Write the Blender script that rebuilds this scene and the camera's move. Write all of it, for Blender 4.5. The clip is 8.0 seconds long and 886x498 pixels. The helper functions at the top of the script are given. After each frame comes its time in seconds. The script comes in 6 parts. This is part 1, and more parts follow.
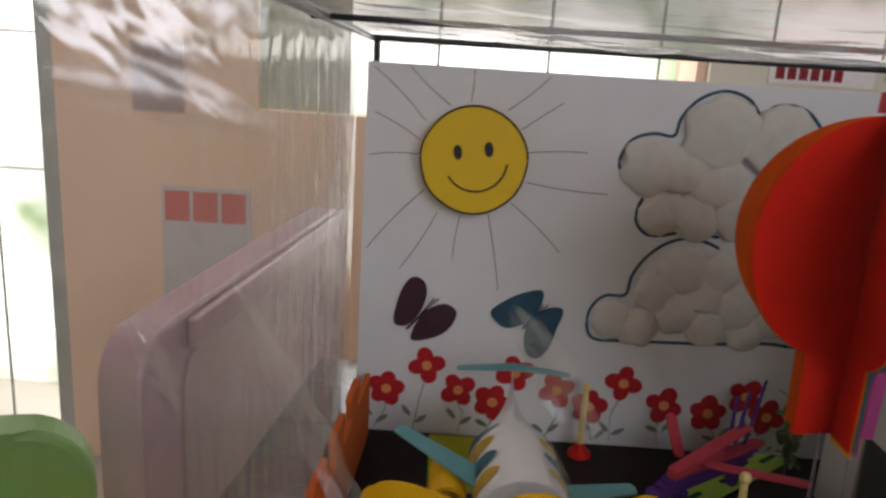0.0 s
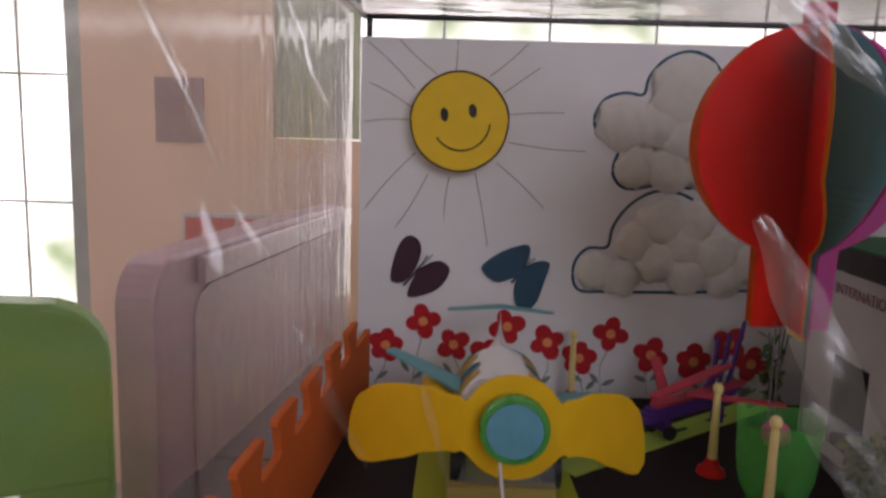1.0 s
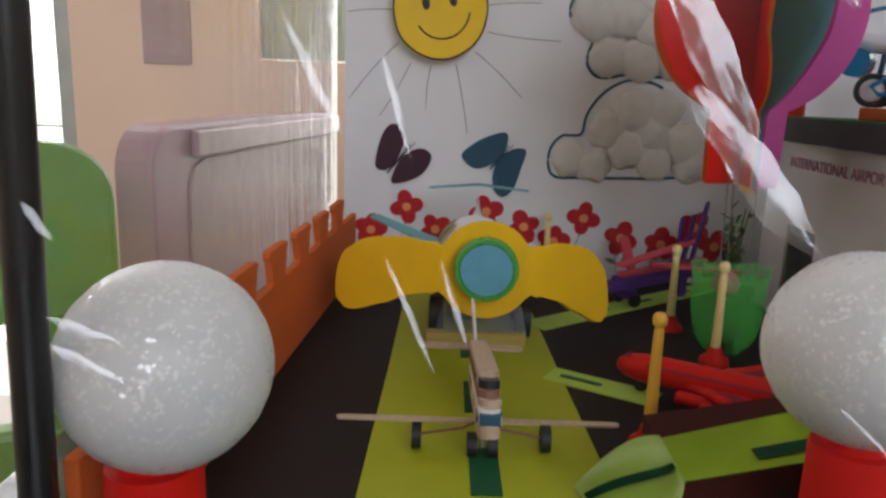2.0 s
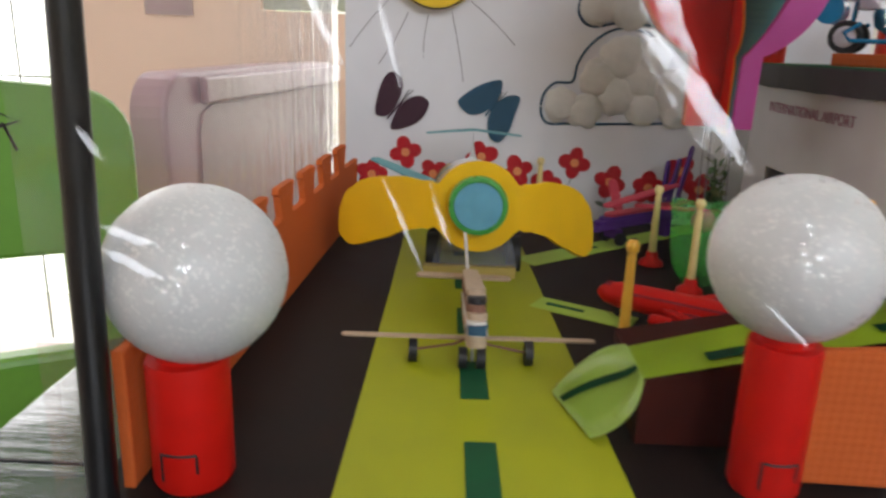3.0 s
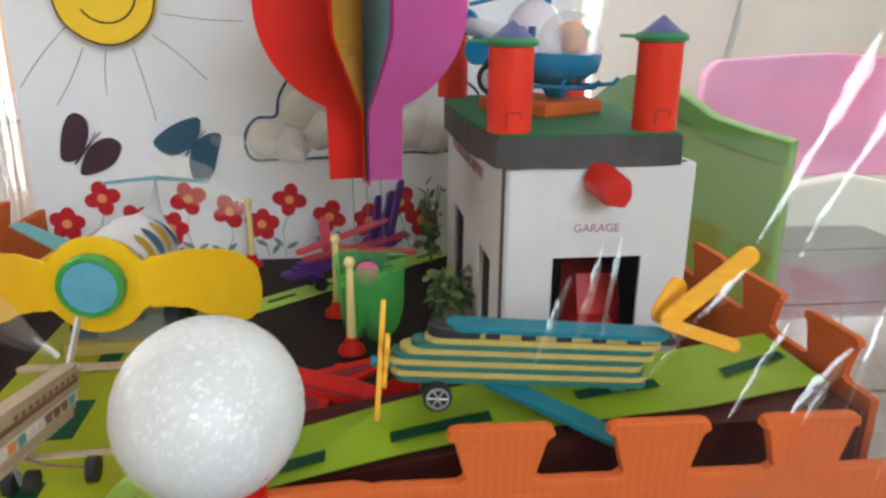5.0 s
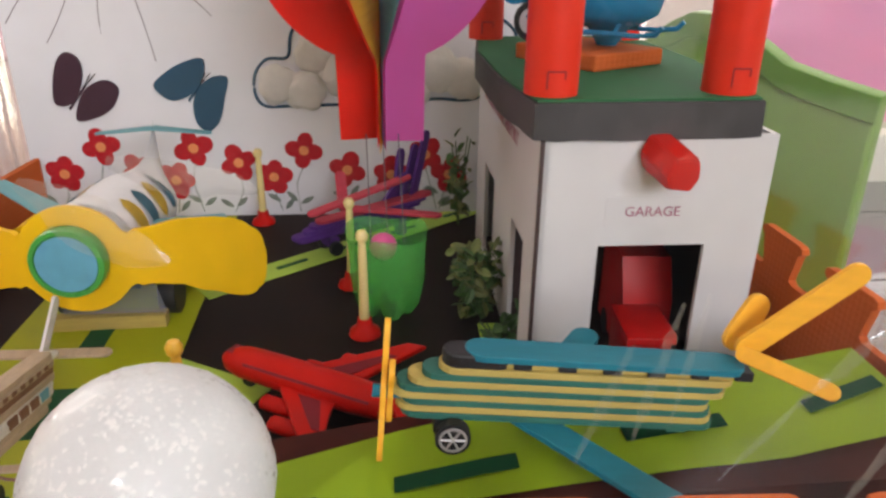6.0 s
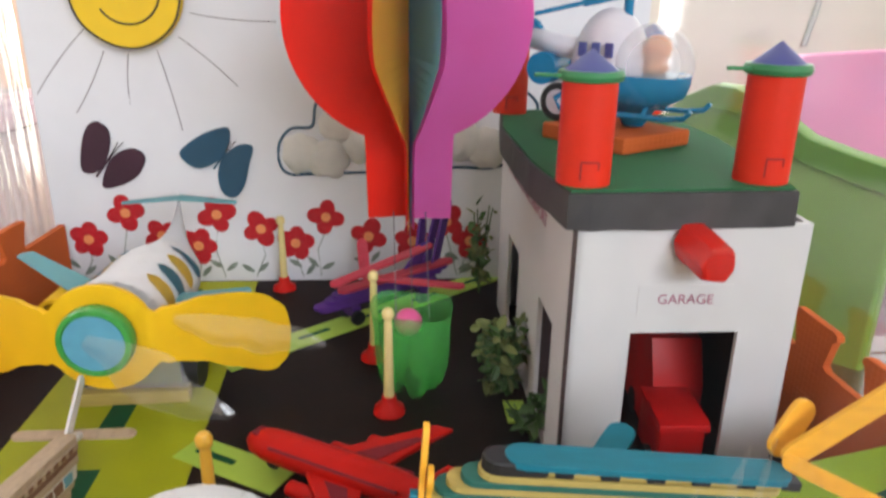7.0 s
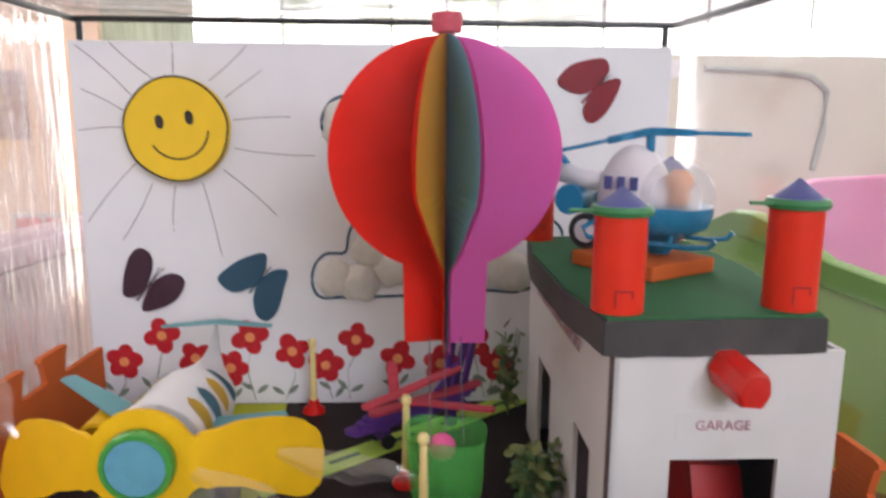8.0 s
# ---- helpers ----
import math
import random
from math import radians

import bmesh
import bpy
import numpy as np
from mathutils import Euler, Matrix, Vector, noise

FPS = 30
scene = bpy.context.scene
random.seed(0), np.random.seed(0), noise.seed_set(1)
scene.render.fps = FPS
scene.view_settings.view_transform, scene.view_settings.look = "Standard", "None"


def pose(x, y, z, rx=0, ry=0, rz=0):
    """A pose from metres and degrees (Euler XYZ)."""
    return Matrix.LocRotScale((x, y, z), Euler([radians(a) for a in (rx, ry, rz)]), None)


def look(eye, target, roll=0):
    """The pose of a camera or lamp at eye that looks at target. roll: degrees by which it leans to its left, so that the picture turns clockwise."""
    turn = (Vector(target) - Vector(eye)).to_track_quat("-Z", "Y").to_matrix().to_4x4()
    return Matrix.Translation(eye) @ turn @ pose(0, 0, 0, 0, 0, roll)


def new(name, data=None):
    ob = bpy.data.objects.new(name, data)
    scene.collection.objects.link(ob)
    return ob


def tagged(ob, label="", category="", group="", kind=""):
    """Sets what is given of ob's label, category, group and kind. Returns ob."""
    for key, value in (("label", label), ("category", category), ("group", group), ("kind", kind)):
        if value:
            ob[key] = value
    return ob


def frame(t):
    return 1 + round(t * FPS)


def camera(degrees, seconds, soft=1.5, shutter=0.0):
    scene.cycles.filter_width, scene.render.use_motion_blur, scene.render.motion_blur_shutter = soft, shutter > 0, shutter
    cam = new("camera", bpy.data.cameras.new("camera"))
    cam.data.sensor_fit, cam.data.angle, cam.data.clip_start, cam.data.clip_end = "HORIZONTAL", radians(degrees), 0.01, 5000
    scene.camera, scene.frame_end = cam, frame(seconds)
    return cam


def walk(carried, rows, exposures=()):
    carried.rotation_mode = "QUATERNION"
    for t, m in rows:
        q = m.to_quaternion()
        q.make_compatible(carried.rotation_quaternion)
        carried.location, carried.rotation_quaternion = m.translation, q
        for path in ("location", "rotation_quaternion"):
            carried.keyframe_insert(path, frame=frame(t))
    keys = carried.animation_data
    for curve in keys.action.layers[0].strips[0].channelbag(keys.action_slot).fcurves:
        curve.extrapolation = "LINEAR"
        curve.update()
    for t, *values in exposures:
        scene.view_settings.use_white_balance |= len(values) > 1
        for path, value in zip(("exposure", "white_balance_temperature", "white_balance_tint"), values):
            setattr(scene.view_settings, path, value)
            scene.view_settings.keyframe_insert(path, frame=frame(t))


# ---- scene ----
cam = camera(63.7, 8.0, soft=2.6, shutter=0.4)
PATH = [
    (0, (0.011, 0.02, 0.324), (0.001, 1.964, -0.145), 3.7),
    (0.5, (0.045, -0.012, 0.272), (-0.004, 1.968, -0.003), 1.4),
    (1, (0.044, -0.043, 0.239), (-0.036, 1.933, -0.056), 1.8),
    (1.5, (0.055, -0.073, 0.198), (0.018, 1.894, -0.161), 3.6),
    (1.7, (0.058, -0.082, 0.185), (0.015, 1.881, -0.197), 2.8),
    (2.8, (0.046, -0.117, 0.180), (-0.002, 1.808, -0.361), 1.5),
    (3, (0.062, -0.131, 0.179), (0.015, 1.791, -0.371), 1.9),
    (3.3, (0.078, -0.158, 0.182), (0.040, 1.760, -0.385), 1.6),
    (3.5, (0.095, -0.174, 0.185), (0.042, 1.744, -0.379), 1.3),
    (4, (0.16, -0.175, 0.198), (0.217, 1.75, -0.343), 1.2),
    (4.5, (0.213, -0.132, 0.212), (0.515, 1.767, -0.336), 1.6),
    (4.7, (0.228, -0.117, 0.221), (0.509, 1.780, -0.347), 1.2),
    (5.8, (0.261, -0.027, 0.247), (0.426, 1.823, -0.496), 0.5),
    (6, (0.258, -0.02, 0.24), (0.404, 1.812, -0.549), 0.7),
    (6.5, (0.255, -0.013, 0.244), (0.401, 1.82, -0.541), 0.6),
    (7, (0.247, -0.01, 0.259), (0.371, 1.869, -0.415), 0.8),
    (7.5, (0.25, -0.015, 0.263), (0.377, 1.912, -0.257), 0.7),
    (8, (0.233, -0.023, 0.268), (0.319, 1.943, -0.09), 0.4),
]
EXPOSURES = [(0, -1.73, 6750, 19), (0.5, -1.93, 6900, 31), (1.0, -1.75, 6700, 30), (1.5, -1.49, 6450, 20), (3.0, -0.87, 6550, 16), (3.5, -0.87, 6450, 12), (4.0, -0.64, 6350, 7), (4.5, -0.46, 6150, 7), (6.0, -0.36, 6850, 20), (6.5, -0.28, 6800, 17), (7.0, -0.16, 6450, 16), (7.5, -0.32, 6500, 23), (8.0, -0.43, 6500, 23)]
walk(cam, [(t, look(eye, target, roll)) for t, eye, target, roll in PATH], EXPOSURES)

# ---- world and light ----
world = bpy.data.worlds.new("sky")
scene.world = world
world.use_nodes = True
wn, wl = world.node_tree.nodes, world.node_tree.links
sky = wn.new("ShaderNodeTexSky")
sky.sky_type, sky.sun_disc = "NISHITA", False
sky.sun_elevation, sky.sun_rotation = radians(43), radians(97)
wl.new(sky.outputs["Color"], wn["Background"].inputs["Color"])
wn["Background"].inputs["Strength"].default_value = 0.12


def window_light(name, place, target, width, height, watts, colour=(1, 1, 1)):
    data = bpy.data.lights.new(name, "AREA")
    data.shape, data.size, data.size_y, data.energy, data.color = "RECTANGLE", width, height, watts, colour
    ob = new(name, data)
    ob.matrix_world = look(place, target)
    return ob


window_light("daylight_back_window", (0.25, 1.42, 0.85), (0.25, 0, 0.45), 1.7, 1.1, 22, (0.90, 0.98, 1.0))
window_light("daylight_back_left_window", (-1.05, 1.42, 0.45), (-0.5, 0, 0.1), 0.6, 1.7, 16, (0.95, 0.99, 1.0))
window_light("daylight_front_window", (1.2, -2.4, 1.25), (0.2, 0.5, 0.1), 1.8, 1.1, 86, (0.86, 0.94, 1.0))
window_light("daylight_left_window", (-2.28, 0.1, 0.75), (0, 0.3, 0.1), 1.5, 1.1, 12, (0.95, 0.99, 1.0))
sun_data = bpy.data.lights.new("sun", "SUN")
sun_data.energy, sun_data.angle, sun_data.color = 5.0, radians(0.53), (1.0, 0.96, 0.9)
new("sun", sun_data).matrix_world = look((1, -0.12, 0.95), (0, 0, 0))


# ---- materials ----
def material(name, colour, rough=0.5, vary=0.12, scale=60.0, bump=0.1, grain=500.0, metal=0.0, coat=0.0,
             trans=0.0, sub=0.0, island=0.0, stretch=(1, 1, 1), stain=None, stain_at=0.62, thin=0.0, spec=0.5):
    """A surface with broad variation, fine grain and relief; sizes are per metre."""
    m = bpy.data.materials.new(name)
    m.use_nodes = True
    n, k = m.node_tree.nodes, m.node_tree.links
    b = n["Principled BSDF"]
    co = n.new("ShaderNodeTexCoord")
    mp = n.new("ShaderNodeMapping")
    mp.inputs["Scale"].default_value = stretch
    k.new(co.outputs["Object"], mp.inputs["Vector"])
    broad, fine = n.new("ShaderNodeTexNoise"), n.new("ShaderNodeTexNoise")
    for tex, sc, det in ((broad, scale, 3.0), (fine, grain, 4.0)):
        k.new(mp.outputs["Vector"], tex.inputs["Vector"])
        tex.inputs["Scale"].default_value, tex.inputs["Detail"].default_value = sc, det
    both = n.new("ShaderNodeMath")
    both.operation = "MULTIPLY_ADD"
    both.inputs[1].default_value = 0.45
    k.new(fine.outputs["Fac"], both.inputs[0])
    k.new(broad.outputs["Fac"], both.inputs[2])
    ramp = n.new("ShaderNodeValToRGB")
    ramp.color_ramp.elements[0].position, ramp.color_ramp.elements[1].position = 0.45, 1.0
    c = Vector(colour)
    ramp.color_ramp.elements[0].color = (*(c * (1 - vary)), 1)
    ramp.color_ramp.elements[1].color = (*[min(v, 0.95) for v in c * (1 + vary)], 1)
    k.new(both.outputs[0], ramp.inputs["Fac"])
    out = ramp.outputs["Color"]
    if stain:
        spots = n.new("ShaderNodeTexNoise")
        spots.inputs["Scale"].default_value, spots.inputs["Detail"].default_value = scale * 0.35, 5.0
        k.new(mp.outputs["Vector"], spots.inputs["Vector"])
        cut = n.new("ShaderNodeMapRange")
        cut.inputs["From Min"].default_value, cut.inputs["From Max"].default_value = stain_at, stain_at + 0.14
        cut.inputs["To Max"].default_value = 0.6
        k.new(spots.outputs["Fac"], cut.inputs["Value"])
        mix = n.new("ShaderNodeMix")
        mix.data_type = "RGBA"
        k.new(cut.outputs["Result"], mix.inputs["Factor"])
        k.new(out, mix.inputs[6])
        mix.inputs[7].default_value = (*stain, 1)
        out = mix.outputs[2]
    if island:
        geo, hsv, rng = n.new("ShaderNodeNewGeometry"), n.new("ShaderNodeHueSaturation"), n.new("ShaderNodeMapRange")
        rng.inputs["To Min"].default_value, rng.inputs["To Max"].default_value = 1 - island, 1 + island
        k.new(geo.outputs["Random Per Island"], rng.inputs["Value"])
        k.new(rng.outputs["Result"], hsv.inputs["Value"])
        k.new(out, hsv.inputs["Color"])
        out = hsv.outputs["Color"]
    k.new(out, b.inputs["Base Color"])
    rr = n.new("ShaderNodeMapRange")
    rr.inputs["To Min"].default_value, rr.inputs["To Max"].default_value = max(rough - 0.1, 0.02), min(rough + 0.1, 1)
    k.new(broad.outputs["Fac"], rr.inputs["Value"])
    k.new(rr.outputs["Result"], b.inputs["Roughness"])
    b.inputs["Metallic"].default_value = metal
    b.inputs["Specular IOR Level"].default_value = spec
    b.inputs["Coat Weight"].default_value = coat
    b.inputs["Transmission Weight"].default_value = trans
    b.inputs["Subsurface Weight"].default_value = sub
    b.inputs["Subsurface Radius"].default_value = (0.004, 0.003, 0.003)
    if bump:
        bp = n.new("ShaderNodeBump")
        bp.inputs["Strength"].default_value, bp.inputs["Distance"].default_value = bump, 0.0006
        k.new(both.outputs[0], bp.inputs["Height"])
        k.new(bp.outputs["Normal"], b.inputs["Normal"])
    if thin:
        tl, mx = n.new("ShaderNodeBsdfTranslucent"), n.new("ShaderNodeMixShader")
        k.new(out, tl.inputs["Color"])
        mx.inputs["Fac"].default_value = thin
        k.new(b.outputs[0], mx.inputs[1])
        k.new(tl.outputs[0], mx.inputs[2])
        k.new(mx.outputs[0], n["Material Output"].inputs["Surface"])
    return m


def clear_film(name, veil, gloss, rough, stretch, strength, scale, most=0.45, streaks=0.0, lean=0.0, clearness=0.97):
    """Thin clear packing film: lets all through, with crinkled gloss and a faint veil."""
    m = bpy.data.materials.new(name)
    m.use_nodes = True
    n, k = m.node_tree.nodes, m.node_tree.links
    n.remove(n["Principled BSDF"])
    co, mp, tex, bp = (n.new("ShaderNode" + t) for t in ("TexCoord", "Mapping", "TexNoise", "Bump"))
    mp.inputs["Scale"].default_value = stretch
    k.new(co.outputs["Object"], mp.inputs["Vector"])
    k.new(mp.outputs["Vector"], tex.inputs["Vector"])
    tex.inputs["Scale"].default_value, tex.inputs["Detail"].default_value = scale, 2.0
    bp.inputs["Strength"].default_value, bp.inputs["Distance"].default_value = strength, 0.002
    k.new(tex.outputs["Fac"], bp.inputs["Height"])
    clear, shine, dim = n.new("ShaderNodeBsdfTransparent"), n.new("ShaderNodeBsdfGlossy"), n.new("ShaderNodeBsdfTranslucent")
    clear.inputs["Color"].default_value = (clearness, clearness, clearness, 1)
    shine.inputs["Roughness"].default_value = rough
    dim.inputs["Color"].default_value = (0.85, 0.85, 0.88, 1)
    facing = bp.outputs["Normal"]
    if lean:
        # each crease leans its own way, and its small facets a little differently
        own, cell, jit, both, unit = (n.new("ShaderNode" + t) for t in ("Attribute", "TexVoronoi", "VectorMath", "VectorMath", "VectorMath"))
        own.attribute_name = "lean"
        cell.feature = "SMOOTH_F1"
        cell.inputs["Scale"].default_value = 200
        k.new(mp.outputs["Vector"], cell.inputs["Vector"])
        jit.operation, both.operation, unit.operation = "MULTIPLY_ADD", "ADD", "NORMALIZE"
        k.new(cell.outputs["Color"], jit.inputs[0])
        jit.inputs[1].default_value = (lean, 0.0, lean)
        k.new(own.outputs["Vector"], jit.inputs[2])
        k.new(facing, both.inputs[0])
        k.new(jit.outputs[0], both.inputs[1])
        k.new(both.outputs[0], unit.inputs[0])
        facing = unit.outputs[0]
    k.new(facing, shine.inputs["Normal"])
    haze = n.new("ShaderNodeMixShader")
    haze.inputs["Fac"].default_value = veil
    if streaks:
        # crinkles scatter more light along thin upright lines, tighter towards the board
        fine, mp2, band = n.new("ShaderNodeTexNoise"), n.new("ShaderNodeMapping"), n.new("ShaderNodeMapRange")
        mp2.inputs["Scale"].default_value = (26, 26, 0.9)
        fine.inputs["Scale"].default_value, fine.inputs["Detail"].default_value, fine.inputs["Distortion"].default_value = 9, 4, 0.4
        k.new(co.outputs["Object"], mp2.inputs["Vector"])
        k.new(mp2.outputs["Vector"], fine.inputs["Vector"])
        k.new(fine.outputs["Fac"], band.inputs["Value"])
        band.inputs["From Min"].default_value, band.inputs["From Max"].default_value = 0.42, 0.74
        band.inputs["To Min"].default_value, band.inputs["To Max"].default_value = 0.0, streaks
        part_y, tight, total = n.new("ShaderNodeSeparateXYZ"), n.new("ShaderNodeMapRange"), n.new("ShaderNodeMath")
        k.new(co.outputs["Object"], part_y.inputs["Vector"])
        k.new(part_y.outputs["Y"], tight.inputs["Value"])
        tight.inputs["From Min"].default_value, tight.inputs["From Max"].default_value = 0.24, 0.52
        tight.inputs["To Min"].default_value, tight.inputs["To Max"].default_value = 0.03, 1.0
        firm = n.new("ShaderNodeMath")
        firm.operation = "MULTIPLY"
        firm.inputs[1].default_value = strength
        k.new(tight.outputs["Result"], firm.inputs[0])
        k.new(firm.outputs[0], bp.inputs["Strength"])
        total.operation = "MULTIPLY_ADD"
        k.new(band.outputs["Result"], total.inputs[0])
        k.new(tight.outputs["Result"], total.inputs[1])
        total.inputs[2].default_value = veil
        k.new(total.outputs[0], haze.inputs["Fac"])
    k.new(clear.outputs[0], haze.inputs[1])
    k.new(dim.outputs[0], haze.inputs[2])
    lw, mr = n.new("ShaderNodeLayerWeight"), n.new("ShaderNodeMapRange")
    lw.inputs["Blend"].default_value = 0.25
    k.new(bp.outputs["Normal"], lw.inputs["Normal"])
    mr.inputs["To Min"].default_value, mr.inputs["To Max"].default_value = gloss, most
    k.new(lw.outputs["Fresnel"], mr.inputs["Value"])
    mix = n.new("ShaderNodeMixShader")
    k.new(mr.outputs["Result"], mix.inputs["Fac"])
    if streaks:
        # where it lies in more layers it shines more
        layers, less = n.new("ShaderNodeMapRange"), n.new("ShaderNodeMath")
        layers.inputs["To Min"].default_value = 0.22
        k.new(tight.outputs["Result"], layers.inputs["Value"])
        less.operation = "MULTIPLY"
        k.new(mr.outputs["Result"], less.inputs[0])
        k.new(layers.outputs["Result"], less.inputs[1])
        k.new(less.outputs[0], mix.inputs["Fac"])
    k.new(haze.outputs[0], mix.inputs[1])
    k.new(shine.outputs[0], mix.inputs[2])
    k.new(mix.outputs[0], n["Material Output"].inputs["Surface"])
    return m


def backdrop_glow(name, dark, light, scale, strength):
    m = bpy.data.materials.new(name)
    m.use_nodes = True
    n, k = m.node_tree.nodes, m.node_tree.links
    n.remove(n["Principled BSDF"])
    co, tex, ramp, em = (n.new("ShaderNode" + t) for t in ("TexCoord", "TexNoise", "ValToRGB", "Emission"))
    k.new(co.outputs["Object"], tex.inputs["Vector"])
    tex.inputs["Scale"].default_value, tex.inputs["Detail"].default_value = scale, 3.0
    ramp.color_ramp.elements[0].position, ramp.color_ramp.elements[1].position = 0.36, 0.58
    ramp.color_ramp.elements[0].color, ramp.color_ramp.elements[1].color = (*dark, 1), (*light, 1)
    k.new(tex.outputs["Fac"], ramp.inputs["Fac"])
    k.new(ramp.outputs["Color"], em.inputs["Color"])
    high, fade = n.new("ShaderNodeSeparateXYZ"), n.new("ShaderNodeMapRange")
    k.new(co.outputs["Object"], high.inputs["Vector"])
    k.new(high.outputs["Z"], fade.inputs["Value"])
    fade.inputs["From Min"].default_value, fade.inputs["From Max"].default_value = 0.40, 0.75
    fade.inputs["To Min"].default_value, fade.inputs["To Max"].default_value = strength, strength * 0.28
    k.new(fade.outputs["Result"], em.inputs["Strength"])
    k.new(em.outputs[0], n["Material Output"].inputs["Surface"])
    return m


CARD = material("white_card", (0.74, 0.74, 0.77), 0.6, 0.04, 25, 0.06, 700)
CARD_OLD = material("garage_card", (0.61, 0.60, 0.60), 0.55, 0.05, 30, 0.06, 700, stain=(0.42, 0.33, 0.27), stain_at=0.64)
PAPER = material("white_paper", (0.78, 0.78, 0.79), 0.55, 0.05, 70, 0.25, 500)
BLACK_MAT = material("black_mat", (0.0175, 0.0105, 0.0090), 0.55, 0.4, 40, 0.15, 900, stain=(0.020, 0.014, 0.013), stain_at=0.6, spec=0.10)
LIME = material("lime_card", (0.39, 0.43, 0.012), 0.5, 0.08, 30, 0.06, 800, spec=0.2)
LIME_GLOSS = material("glossy_lime_card", (0.56, 0.80, 0.14), 0.32, 0.06, 30, 0.04, 800, coat=0.5, thin=0.15)
LIME_ROAD = material("bright_lime_card", (0.41, 0.61, 0.022), 0.5, 0.08, 30, 0.06, 800, spec=0.2)
LIME_PALE = material("pale_lime_card", (0.42, 0.62, 0.09), 0.5, 0.08, 30, 0.06, 800, spec=0.2)
DARK_GREEN = material("dark_green_card", (0.005, 0.090, 0.032), 0.6, 0.15, 90, 0.06, 800, spec=0.2)
MAROON = material("maroon_box", (0.050, 0.009, 0.006), 0.65, 0.2, 60, 0.08, 700, spec=0.07)
ORANGE_FOAM = material("orange_foam", (0.57, 0.118, 0.026), 0.75, 0.06, 40, 0.35, 900, spec=0.12)
RED_PLASTIC = material("red_plastic", (0.58, 0.010, 0.005), 0.45, 0.08, 80, 0.05, 500, spec=0.14)
CAR_RED = material("red_car_plastic", (0.56, 0.010, 0.009), 0.42, 0.08, 60, 0.05, 500, spec=0.3)
RED_PAPER = material("red_paper_tube", (0.70, 0.028, 0.008), 0.45, 0.08, 60, 0.08, 500, spec=0.2)
RED_CLEAR = material("red_clear_plastic", (0.75, 0.02, 0.012), 0.15, 0.05, 60, 0.02, 400, trans=0.35)
GLOBE = material("frosted_globe", (0.61, 0.62, 0.63), 0.42, 0.04, 90, 0.05, 520, sub=0.3)
YELLOW = material("yellow_foam", (0.86, 0.50, 0.008), 0.6, 0.06, 50, 0.12, 900, spec=0.18)
YELLOW_STICK = material("yellow_stick", (0.85, 0.42, 0.035), 0.5, 0.1, 60, 0.15, 700, stretch=(1, 6, 6), spec=0.25)
SUN_YELLOW = material("sun_yellow_foam", (0.84, 0.55, 0.030), 0.6, 0.06, 60, 0.15, 900, spec=0.15)
INK = material("black_ink", (0.02, 0.012, 0.012), 0.6, 0.3, 100, 0.05, 900)
PRINT = material("grey_purple_print", (0.36, 0.12, 0.18), 0.6, 0.3, 300, 0.05, 900)
PENCIL = material("pencil_line", (0.16, 0.13, 0.15), 0.8, 0.4, 150, 0.05, 900)
BLUE_INK = material("blue_ink", (0.018, 0.075, 0.13), 0.6, 0.5, 120, 0.05, 900)
COTTON = material("cotton_wool", (0.86, 0.83, 0.77), 0.95, 0.05, 90, 0.8, 420, thin=0.3)
PLUM = material("plum_foam", (0.055, 0.022, 0.036), 0.7, 0.15, 70, 0.15, 700, spec=0.22)
SLATE = material("slate_blue_foam", (0.028, 0.085, 0.14), 0.7, 0.15, 70, 0.15, 700, spec=0.22)
WINE = material("wine_red_foam", (0.23, 0.018, 0.028), 0.7, 0.15, 70, 0.15, 700, spec=0.22)
PETAL = material("painted_petal", (0.50, 0.016, 0.024), 0.65, 0.15, 200, 0.08, 900, spec=0.22)
PETAL_EYE = material("painted_petal_eye", (0.80, 0.28, 0.10), 0.65, 0.1, 200, 0.08, 900)
LEAF_PAINT = material("painted_leaf", (0.20, 0.24, 0.20), 0.7, 0.25, 150, 0.05, 900)
TEAL = material("teal_paper", (0.11, 0.32, 0.35), 0.5, 0.08, 60, 0.06, 800)
PANE_YELLOW = material("pale_yellow_paper", (0.80, 0.57, 0.10), 0.6, 0.1, 90, 0.05, 800, spec=0.2)
PANE_TEAL = material("grey_teal_paper", (0.12, 0.28, 0.35), 0.6, 0.1, 90, 0.05, 800, spec=0.2)
TEAL_STICK = material("teal_stick", (0.006, 0.165, 0.23), 0.42, 0.12, 60, 0.12, 700, stretch=(1, 6, 6), spec=0.22)
TEAL_DARK = material("dark_teal_stick", (0.025, 0.135, 0.105), 0.5, 0.15, 60, 0.12, 700, stretch=(1, 6, 6), spec=0.22)
PALE_STICK = material("pale_yellow_stick", (0.46, 0.35, 0.10), 0.55, 0.12, 60, 0.12, 700, stretch=(1, 6, 6), spec=0.22)
CAP_GREEN = material("green_cap_plastic", (0.05, 0.33, 0.06), 0.3, 0.06, 60, 0.03, 500)
COLLAR_GREEN = material("dark_green_ring_plastic", (0.035, 0.21, 0.075), 0.35, 0.1, 60, 0.05, 500)
CAP_BLUE = material("blue_cap_disc", (0.11, 0.36, 0.50), 0.35, 0.1, 90, 0.04, 500)
BLACK_RUBBER = material("black_rubber", (0.012, 0.012, 0.013), 0.55, 0.2, 120, 0.1, 700)
RIM_GREY = material("grey_rim", (0.42, 0.42, 0.42), 0.35, 0.1, 120, 0.05, 700, metal=0.4)
